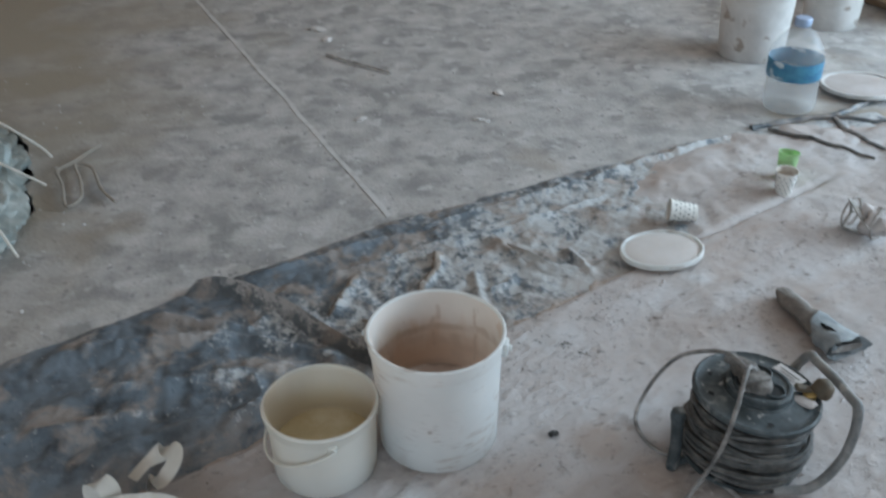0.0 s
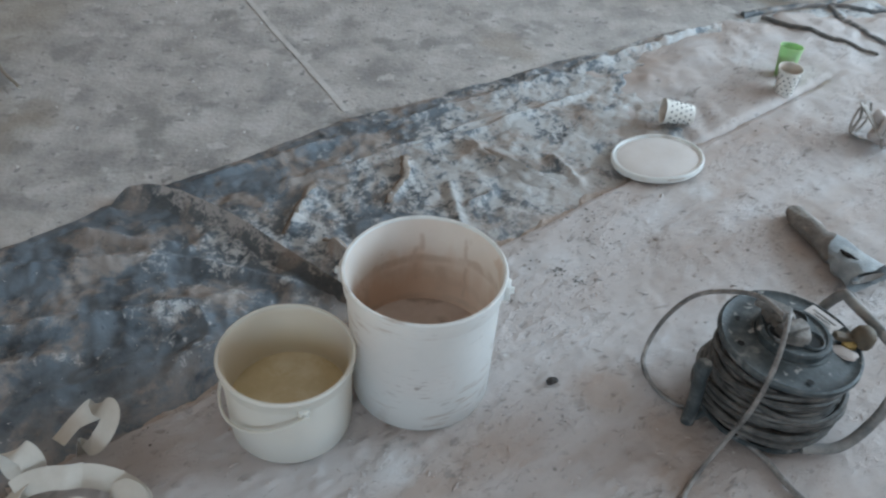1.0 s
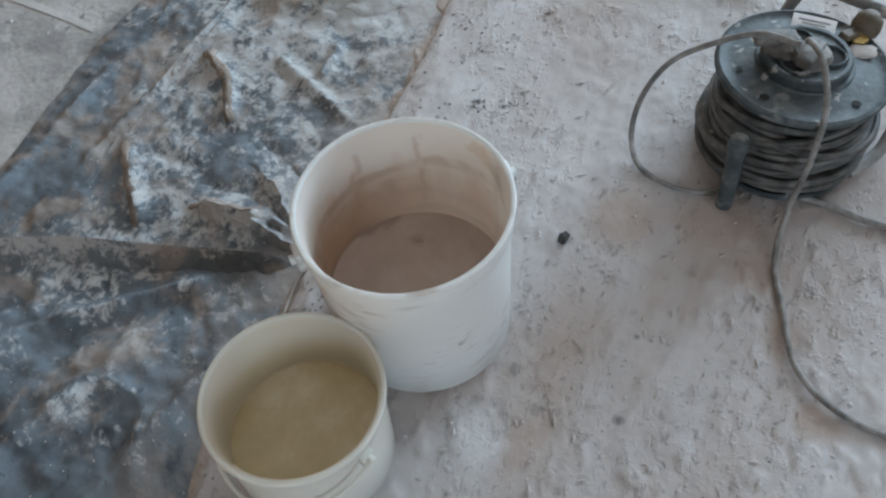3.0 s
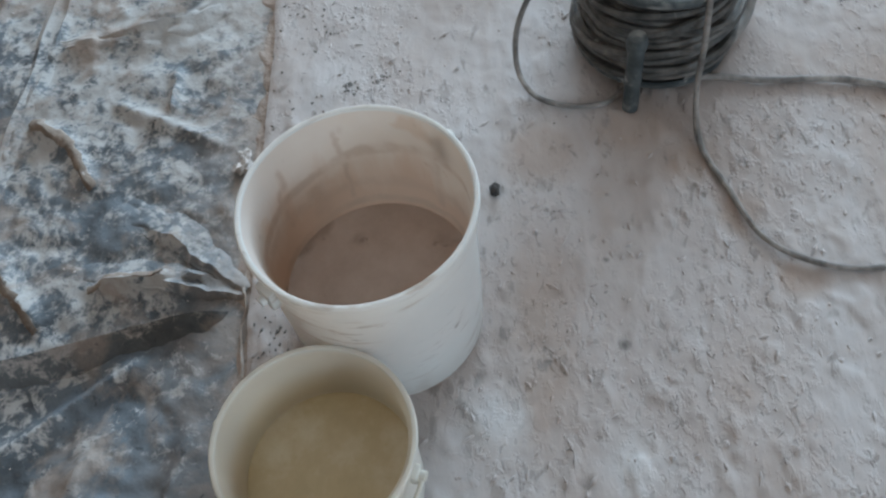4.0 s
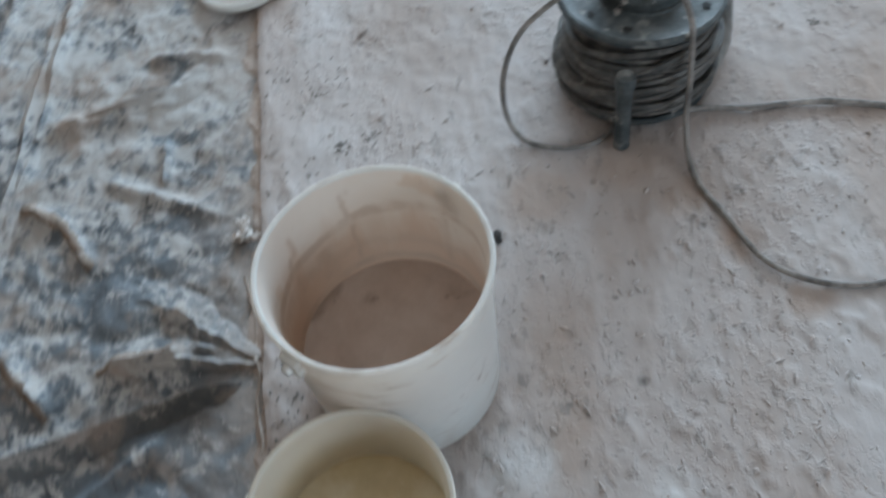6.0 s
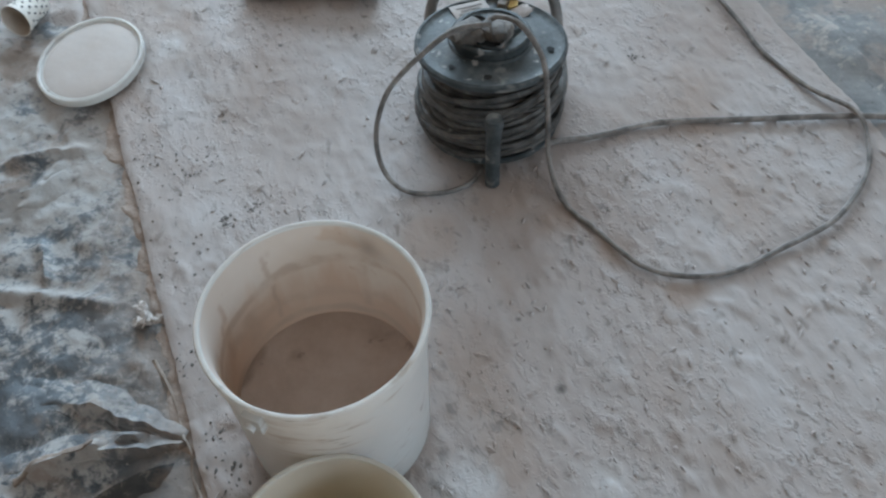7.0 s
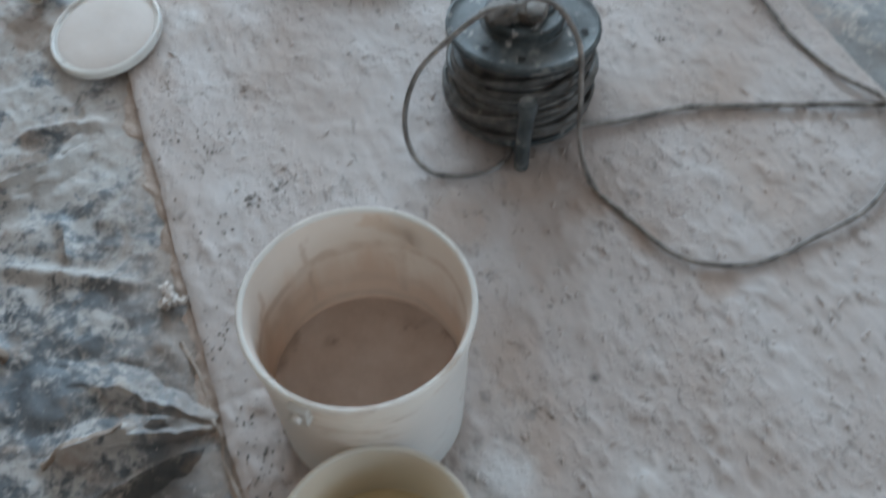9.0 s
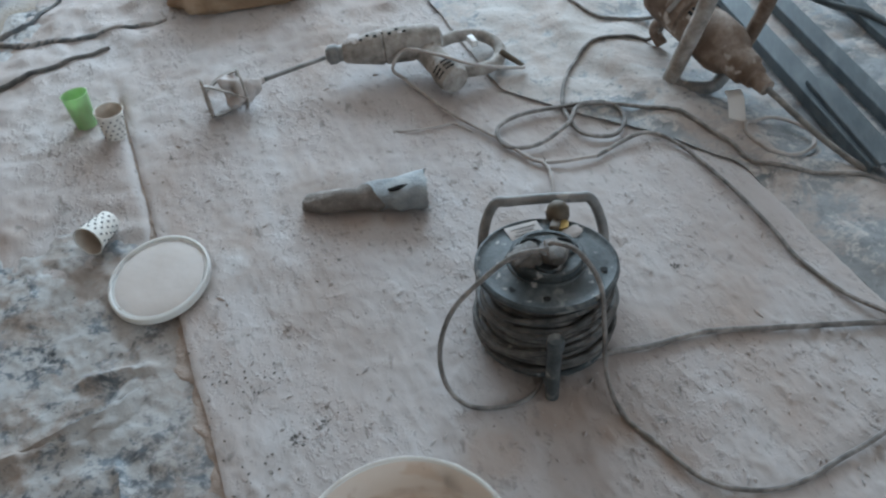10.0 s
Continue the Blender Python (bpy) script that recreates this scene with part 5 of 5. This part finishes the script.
# ---- metal profiles ----
def profile(a, b, width, high, z, label):
    """A thin-walled channel lying open side down."""
    d = (Vector(b) - Vector(a))
    length = d.length
    m = Matrix.Translation((*((Vector(a) + Vector(b)) / 2), z)) @ Matrix.Rotation(math.atan2(d.y, d.x), 4, "Z")
    t = 0.0025
    pieces = [box((length, width, t), m @ Matrix.Translation((0, 0, high - t / 2)), 0.0008, 1)]
    for s in (-1, 1):
        pieces.append(box((length, t, high - t), m @ Matrix.Translation((0, s * (width / 2 - t / 2), (high - t) / 2)), 0.0008, 1))
    return single("metal_profile", joined(*pieces), dark_metal, (a[0], a[1], z), label, "metal profile", smooth=False, group="metal profiles")


profile((1.90, 1.100), (1.040, 0.697), 0.052, 0.030, 0.006, "long dark steel channel profile lying on the plastic sheet")
profile((1.31, 0.808), (1.035, 0.686), 0.050, 0.012, 0.037, "short dark steel channel laid on a longer one")
profile((2.00, 1.028), (1.150, 0.620), 0.044, 0.028, 0.006, "long dark steel channel profile with dusty flanges")
profile((2.06, 0.880), (1.420, 0.560), 0.045, 0.022, 0.004, "thin dark steel profile half covered in sheet")

single("steel_pipe", tube([(1.70, 0.800, 0.030), (1.66, 0.740, 0.028), (1.62, 0.660, 0.030), (1.50, 0.560, 0.026)], 0.010, 10, 6), dark_metal, (1.62, 0.68, 0.0), "short bent dark pipe lying on the sheet", "pipe")

# ---- sack ----
def sack(x, y, z, turn, size, label):
    bm = bmesh.new()
    bmesh.ops.create_icosphere(bm, subdivisions=5, radius=1.0)
    for v in bm.verts:
        p = v.co.copy()
        q = Vector([math.copysign(abs(c) ** 0.62, c) for c in p])
        k = 1 + 0.08 * noise.fractal(p * 2.2, 1.0, 2.0, 3) + 0.03 * noise.fractal(p * 7, 1.0, 2.0, 3)
        v.co = Vector((q.x * size[0] * k, q.y * size[1] * k, max(-size[2] * 0.84, q.z * size[2] * k)))
    bmesh.ops.transform(bm, matrix=pose(x, y, z, 0, 0, turn), verts=bm.verts[:])
    single("plaster_sack", bm, sack_paper, (x, y, z - size[2] * 0.84), label, "sack", group="plaster sacks")


sack(1.625, 2.255, 0.060, 24, (0.135, 0.20, 0.072), "full brown paper sack lying on its side in dust")
# rounded brown bulk that fills the corner behind the far buckets
sack(2.10, 3.98, FLOOR + 0.15, 20, (0.24, 0.36, 0.18), "plump brown bulk behind the far buckets")

# ---- glove ----
glove = thing("work_glove", (0.82, 1.69, 0.0), "crumpled grey fabric work glove lying on the board", "glove")
GA, GB = Vector((0.788, 1.812, 0.018)), Vector((0.852, 1.574, 0.030))
axis = GB - GA
side = Vector((axis.y, -axis.x, 0)).normalized()
bm = bmesh.new()
rings = []
SECTIONS = [(0.0, 0.013, 0.009, 0.012), (0.03, 0.020, 0.015, 0.016), (0.14, 0.024, 0.019, 0.019), (0.3, 0.027, 0.021, 0.021), (0.46, 0.028, 0.022, 0.023), (0.56, 0.029, 0.022, 0.024), (0.64, 0.036, 0.021, 0.024), (0.78, 0.043, 0.024, 0.027), (0.92, 0.051, 0.027, 0.030), (1.0, 0.058, 0.026, 0.031)]
for t, w, h, zc in SECTIONS:
    c = GA + axis * t
    c.z = zc
    c += side * (0.010 * math.sin(4 * t) + 0.018 * max(0.0, t - 0.5))
    ring = []
    for k in range(28):
        a = 2 * math.pi * k / 28
        p = c + side * (w * math.cos(a)) + Vector((0, 0, max(-zc + 0.002, h * math.sin(a))))
        p += axis * (0.11 * math.cos(a) * max(0.0, 1 - abs(t - 0.56) / 0.2)) + 0.011 * noise.noise_vector(p * 30) + 0.004 * noise.noise_vector(p * 80)
        p.z = max(p.z, 0.002)
        ring.append(bm.verts.new(p))
    rings.append(ring)
cuff = bmesh.new()
for body, chosen in ((bm, rings[:6]), (cuff, rings[5:])):
    if body is cuff:
        chosen = [[cuff.verts.new(v.co) for v in ring] for ring in chosen]
    for a, b in zip(chosen, chosen[1:]):
        for k in range(28):
            body.faces.new((a[k], a[(k + 1) % 28], b[(k + 1) % 28], b[k]))
bm.faces.new(rings[0][::-1])
for v in [v for v in bm.verts if not v.link_faces]:
    bm.verts.remove(v)
part("palm", bm, glove_cloth_shaded, glove)
part("cuff", cuff, cuff_cloth_lit, glove, "fabric cuff coloured blue-grey as if lit")
inner = bmesh.new()
cm = GA + axis * 0.985
cm.z = 0.026
ring = [inner.verts.new(cm + side * 0.040 * math.cos(a) + Vector((0, 0, 0.010 * math.sin(a)))) for a in (2 * math.pi * k / 24 for k in range(24))]
inner.faces.new(ring)
part("cuff_opening", inner, glove_cloth_shaded, glove)
g0 = GA + axis * 0.80 + side * 0.014
part("cuff_slit", lump((0.052, 0.010, 0.010), Matrix.Translation((g0.x, g0.y, 0.047)) @ Matrix.Rotation(math.atan2(axis.y, axis.x) + 0.25, 4, "Z"), 0.3, 3, 2.0), hole_shade, glove)
part("cuff_edge", tube([GA + axis * 0.66 + side * 0.030 + Vector((0, 0, 0.006)), GA + axis * 0.78 + side * 0.036 + Vector((0, 0, 0.012)), GA + axis * 0.92 + side * 0.030 + Vector((0, 0, 0.010)), GA + axis * 1.0 + side * 0.034 + Vector((0, 0, 0.000))], 0.0055, 8, 6), cuff_cloth_lit, glove)

# ---- paper tape ----
tape = thing("joint_tape", (-0.60, 1.27, 0.0), "loose curls of cream paper joint tape", "paper tape")
strips = [
    ([(-0.613, 1.256, 0.016), (-0.588, 1.287, 0.03), (-0.559, 1.294, 0.048), (-0.536, 1.285, 0.058), (-0.530, 1.265, 0.052), (-0.549, 1.243, 0.03), (-0.578, 1.243, 0.016)], (0.77, -0.08, 0.35)),
    ([(-0.652, 1.200, 0.012), (-0.668, 1.210, 0.022), (-0.668, 1.215, 0.045), (-0.652, 1.210, 0.058), (-0.634, 1.200, 0.050), (-0.630, 1.190, 0.030), (-0.640, 1.190, 0.014)], (0.9, 0.35, 0.15)),
    ([(-0.653, 1.158, 0.025), (-0.631, 1.167, 0.034), (-0.599, 1.169, 0.042), (-0.574, 1.167, 0.045), (-0.553, 1.175, 0.040)], (-0.1, 0.73, 0.6)),
    ([(-0.645, 1.170, 0.025), (-0.655, 1.141, 0.024), (-0.641, 1.117, 0.022), (-0.622, 1.097, 0.022), (-0.592, 1.081, 0.022), (-0.578, 1.090, 0.022)], (0.8, 0.35, 0.45)),
    ([(-0.584, 1.074, 0.022), (-0.574, 1.098, 0.036), (-0.561, 1.108, 0.044), (-0.544, 1.109, 0.045), (-0.532, 1.096, 0.040), (-0.530, 1.070, 0.030)], (0.25, 0.75, 0.35)),
    ([(-0.561, 1.173, 0.040), (-0.536, 1.172, 0.038), (-0.505, 1.165, 0.032), (-0.476, 1.148, 0.026), (-0.461, 1.128, 0.022), (-0.460, 1.098, 0.022)], (0.35, 0.75, 0.5)),
    ([(-0.516, 1.131, 0.024), (-0.503, 1.140, 0.036), (-0.485, 1.138, 0.045), (-0.467, 1.123, 0.045), (-0.478, 1.105, 0.034), (-0.500, 1.092, 0.026), (-0.522, 1.070, 0.022)], (0.55, 0.55, 0.5)),
]
for pts, lean in strips:
    part("tape_strip", ribbon(pts, 0.036, lean, 0.0005, 8), tape_paper, tape)

# ---- bottle ----
bottle = thing("water_bottle", (1.175, 2.935, FLOOR), "large clear plastic water bottle with a blue label, half full", "bottle")
bmx = Matrix.Translation((1.175, 2.935, FLOOR + 0.001))
part("body", lathe([(0, 0.008), (0.060, 0.0), (0.082, 0.004), (0.088, 0.020), (0.085, 0.045), (0.088, 0.060), (0.085, 0.085), (0.088, 0.105), (0.087, 0.120), (0.087, 0.180), (0.088, 0.190), (0.084, 0.205), (0.075, 0.225), (0.062, 0.245), (0.047, 0.262), (0.030, 0.276), (0.021, 0.284), (0.021, 0.298)], 56, bmx), bottle_plastic, bottle)
part("label", lathe([(0.0885, 0.118), (0.0890, 0.122), (0.0890, 0.176), (0.0885, 0.180)], 56, bmx), bottle_label, bottle, "blue wrap-around label")
part("cap", lathe([(0.0265, 0.286), (0.0275, 0.288), (0.0275, 0.309), (0.025, 0.312), (0, 0.312)], 36, bmx), cap_blue, bottle, "pale blue screw cap")
part("water", lathe([(0, 0.010), (0.058, 0.004), (0.080, 0.007), (0.084, 0.045), (0.083, 0.100), (0, 0.100)], 48, bmx), see_through(material("milky_water", [(0.50, 0.49, 0.47), (0.60, 0.58, 0.56)], 12, 0.3), 0.75), bottle, "cloudy whitish water")

# ---- odds and ends on the floor ----
line = curve_points([(1.048, 2.735, 0), (1.12, 2.655, 0), (1.20, 2.580, 0), (1.288, 2.490, 0)], 6)
for q in line:
    q.z = ground_at(q.x, q.y) + 0.004
single("timber_batten", tube(line, 0.0085, 8, raw=True, taper=0.55), stained_wood, (1.17, 2.61, FLOOR), "thin dark wooden batten lying in dust", "batten")
rolls = []
for pts, r, end in (([(1.00, 2.765, 0), (1.14, 2.812, 0), (1.300, 2.850, 0), (1.420, 2.925, 0), (1.56, 3.02, 0), (1.85, 3.16, 0)], 0.013, 1.0), ([(1.30, 2.85, 0), (1.29, 2.72, 0), (1.33, 2.58, 0), (1.44, 2.40, 0)], 0.010, 0.5), ([(1.30, 2.85, 0), (1.38, 2.79, 0), (1.52, 2.76, 0)], 0.012, 0.4)):
    line = curve_points(pts, 7)
    for q in line:
        q.z = ground_at(q.x, q.y) + 0.2 * r
    rolls.append(tube(line, r, 10, raw=True, taper=end))
bm = joined(*rolls)
for v in bm.verts:
    v.co += 0.007 * noise.noise_vector(v.co * 24) + 0.003 * noise.noise_vector(v.co * 70)
single("rolled_sheet_edge", bm, plastic_bare, (1.30, 2.85, FLOOR), "dark rolled and twisted edge of plastic sheeting", "plastic sheet")
single("pebble", lump((0.022, 0.013, 0.011), Matrix.Translation((0.189, 1.359, 0.006)) @ Matrix.Rotation(0.5, 4, "Z"), 0.5, 3, 1.0), stone_dark, (0.189, 1.359, 0.0), "small dark chip of stone on the board", "pebble")


# brown of dust and shade in the folds, put on added strips
fold_shade_brown = material("fold_shade_brown", [(0.13, 0.10, 0.08), (0.25, 0.20, 0.165), (0.37, 0.32, 0.29)], 16, 0.95, bump=0.6, bump_scale=160, spots=[((0.40, 0.37, 0.355), 55, 0.64)])


def shade_strip(pts, r, mat, label):
    """A low added strip that stands in for the dust-brown shading of a fold."""
    line = curve_points(pts, 7)
    for q in line:
        q.z = ground_at(q.x, q.y) - 0.25 * r
    bm = tube(line, r, 9, raw=True, taper=0.55)
    for v in bm.verts:
        v.co += 0.8 * r * noise.noise_vector(v.co * 38) + 0.2 * r * noise.noise_vector(v.co * 110)
        g = ground_at(v.co.x, v.co.y)
        v.co.z = g + (v.co.z - g) * 0.55
    return single("fold_shade_strip", bm, mat, (pts[0][0], pts[0][1], FLOOR), label, "scrap", group="scraps in the folds")


shade_strip([(-0.205, 1.765, 0), (-0.170, 1.725, 0), (-0.140, 1.678, 0)], 0.0075, fold_shade_brown, "dark brown strip painted as shade in a plastic fold")
shade_strip([(-0.028, 2.058, 0), (-0.030, 2.005, 0), (-0.042, 1.950, 0), (-0.076, 1.885, 0)], 0.012, fold_shade_brown, "curled brown strip for the dusty, shaded side of a fold")
shade_strip([(-0.235, 1.945, 0), (-0.262, 1.87, 0), (-0.285, 1.785, 0)], 0.0085, fold_shade_brown, "thin pale brown strip for dust and shade along a fold")
for k, (dx, dy, sz) in enumerate(((0.0, 0.0, 0.020), (0.020, 0.013, 0.015), (0.006, -0.018, 0.011))):
    single("plaster_lump", lump((sz * 1.2, sz, sz * 0.7), Matrix.Translation((0.058 + dx, 1.702 + dy, FLOOR + 0.012)) @ Matrix.Rotation(k * 1.1, 4, "Z"), 1.1, 3, 3.0 + k, 3.5), crumb_pale, (0.058 + dx, 1.702 + dy, FLOOR), "small pale plaster lump at the board edge", "plaster lump", group="plaster lumps")
single("plastic_scrap", ribbon([(1.230, 0.985, 0.055), (1.205, 0.978, 0.050), (1.170, 0.970, 0.018), (1.150, 0.966, 0.010)], 0.034, (0.1, 1, 0), 0.001), white_scrap, (1.19, 0.975, 0.004), "strip of translucent white plastic by the mixer", "scrap")

for k, (x, y, sz) in enumerate(((0.124, 2.89, 0.032), (0.150, 2.875, 0.022), (0.206, 3.111, 0.040), (-0.507, 3.828, 0.075), (-0.274, 2.918, 0.040), (-0.45, 3.70, 0.05), (0.40, 2.95, 0.018))):
    single("plaster_chip", lump((sz, sz * 0.65, sz * 0.22), Matrix.Translation((x, y, FLOOR + 0.003)) @ Matrix.Rotation(k * 0.9, 4, "Z"), 0.7, 3, 20.0 + k), crumb_pale, (x, y, FLOOR), "pale flake of dried plaster on the screed", "plaster chip", group="plaster chips")
line = [(-0.44, 3.52, FLOOR + 0.006), (-0.36, 3.45, FLOOR + 0.008), (-0.27, 3.385, FLOOR + 0.007), (-0.185, 3.315, FLOOR + 0.005)]
single("timber_batten", tube(line, 0.0055, 8, 5, taper=0.6), dusted_tool, (-0.3, 3.42, FLOOR), "thin dark splinter of wood on the screed", "batten")
twine_tan = material("twine_tan", [(0.25, 0.215, 0.18), (0.34, 0.30, 0.255)], 60, 0.9)
for pts in ([(-1.10, 2.74, 0), (-1.15, 2.62, 0), (-1.178, 2.56, 0), (-1.135, 2.473, 0), (-1.083, 2.342, 0), (-1.055, 2.39, 0), (-1.09, 2.50, 0), (-1.135, 2.60, 0), (-1.077, 2.578, 0), (-1.014, 2.448, 0), (-0.948, 2.36, 0)],):
    single("twine", cable(pts, 0.0045, 7), twine_tan, (pts[0][0], pts[0][1], FLOOR), "loose tan twine curled on the dusty floor", "twine")

# crumpled bag with strings
bm = bmesh.new()
bmesh.ops.create_icosphere(bm, subdivisions=6, radius=1.0)
for v in bm.verts:
    p = v.co.copy()
    k = 1 + 0.30 * abs(noise.fractal(p * 1.9 + Vector((4, 1, 2)), 1.0, 2.0, 4)) - 0.12 * abs(noise.fractal(p * 6, 1.0, 2.0, 3))
    v.co = Vector((p.x * 0.29 * k, p.y * 0.52 * k, max(-0.01, p.z * 0.13 * k * (0.65 + 0.9 * crumple(p.x, p.y, 3.4, 4.0)))))
bmesh.ops.transform(bm, matrix=pose(-1.54, 2.42, FLOOR + 0.01, 0, 0, 22), verts=bm.verts[:])
bag = thing("rubbish_bag", (-1.42, 2.42, FLOOR), "crumpled grey plastic rubbish bag with white strings", "bag")
part("bag_film", bm, bag_plastic, bag)
for pts in ([(-1.42, 2.70, 0.13), (-1.33, 2.66, 0.10), (-1.24, 2.63, 0.05), (-1.20, 2.60, 0.03)], [(-1.36, 2.46, 0.13), (-1.24, 2.41, 0.09), (-1.14, 2.38, 0.05)], [(-1.30, 2.12, 0.12), (-1.18, 2.10, 0.09), (-1.10, 2.03, 0.03)]):
    part("string", tube(pts, 0.0038, 8, 6), tape_paper, bag)


# crumbs and chips
def crumbs(count, seed, region, sizes, mat, label, stretch=1.0, flat=1.0):
    rnd = random.Random(seed)
    verts, faces = [], []
    for _ in range(count):
        x, y, z = region(rnd)
        s = rnd.uniform(*sizes)
        e = [Vector((rnd.uniform(0.5, 1.4) * s * dx * stretch, rnd.uniform(0.5, 1.2) * s * dy, rnd.uniform(0.3, 0.7) * s * dz * flat)) for dx, dy, dz in ((1, 0, 0), (-1, 0, 0), (0, 1, 0), (0, -1, 0), (0, 0, 1), (0, 0, -1))]
        r = Matrix.Rotation(rnd.uniform(0, 6.28) if stretch == 1.0 else rnd.gauss(TURN - 0.5, 0.5), 3, "Z")
        n = len(verts)
        verts += [tuple(r @ q + Vector((x, y, z + 0.2 * s))) for q in e]
        for a, b, c in ((0, 2, 4), (2, 1, 4), (1, 3, 4), (3, 0, 4), (2, 0, 5), (1, 2, 5), (3, 1, 5), (0, 3, 5)):
            faces.append((n + a, n + b, n + c))
    me = bpy.data.meshes.new("crumbs")
    me.from_pydata(verts, [], faces)
    me.materials.append(mat)
    return tagged(new("plaster_crumbs", me), label, "crumbs", kind="stuff")


def on_board(rnd):
    u, v = rnd.uniform(-0.2, 2.1), rnd.uniform(V0 + 0.02, V1 - 0.01)
    x, y = plan(u, v)
    return x, y, board_height(u, v, x, y)


def smudges(rnd):
    cx, cy, spread = rnd.choice(((0.251, 1.647, 0.007), (0.251, 1.647, 0.007), (0.287, 1.618, 0.008), (0.735, 1.078, 0.006), (0.30, 1.75, 0.03), (0.18, 1.70, 0.02), (0.340, 1.749, 0.020), (0.367, 1.730, 0.020), (-0.009, 1.618, 0.020), (-0.131, 1.500, 0.020), (-0.183, 1.492, 0.020), (0.037, 1.617, 0.020), (-0.132, 1.498, 0.020), (-0.078, 1.520, 0.020), (0.443, 1.865, 0.020), (0.356, 1.809, 0.020), (0.885, 2.150, 0.020)))
    x, y = rnd.gauss(cx, spread), rnd.gauss(cy, spread)
    return x, y, board_height(*turned(x, y), x, y)


def near_edge(rnd):
    u, v = rnd.uniform(0.3, 2.1), V1 - abs(rnd.gauss(0, 0.10))
    x, y = plan(u, v)
    return x, y, board_height(u, v, x, y)


def on_plastic(rnd):
    while True:
        u, v = rnd.uniform(0.0, 2.4), rnd.uniform(V1 + 0.01, 1.9)
        x, y = plan(u, v)
        z = plastic_height(u, v, x, y)
        if z is not None:
            return x, y, z


def on_screed(rnd):
    u, v = rnd.uniform(-0.4, 3.0), rnd.uniform(1.95, 3.8)
    x, y = plan(u, v)
    return x, y, floor_height(u, v, x, y)


def trodden(rnd):
    u, v = rnd.uniform(0.1, 1.0), rnd.uniform(V0 + 0.1, 1.08)
    x, y = plan(u, v)
    return x, y, board_height(u, v, x, y)


crumbs(400, 12, trodden, (0.0020, 0.0044), board_dust, "coarse flakes of plaster trodden into the board", 1.9, 1.35)
crumbs(420, 11, on_board, (0.0018, 0.0042), board_dust, "dragged flakes of plaster stuck to the board", 2.6, 1.3)
crumbs(900, 1, on_board, (0.0010, 0.0030), loose_dust, "pale plaster crumbs scattered over the board")
crumbs(210, 7, smudges, (0.0008, 0.0030), grit_dark, "dark specks in small clusters on the board", 1.5, 0.5)
crumbs(110, 2, on_board, (0.0007, 0.0024), crumb_dark, "dark grit scattered over the board")
crumbs(120, 3, near_edge, (0.0008, 0.0032), crumb_dark, "dark grit along the board edge")
crumbs(320, 4, on_plastic, (0.0008, 0.0022), crumb_pale, "plaster crumbs on the plastic sheet")
crumbs(500, 5, on_screed, (0.0015, 0.007), crumb_pale, "plaster crumbs on the screed")
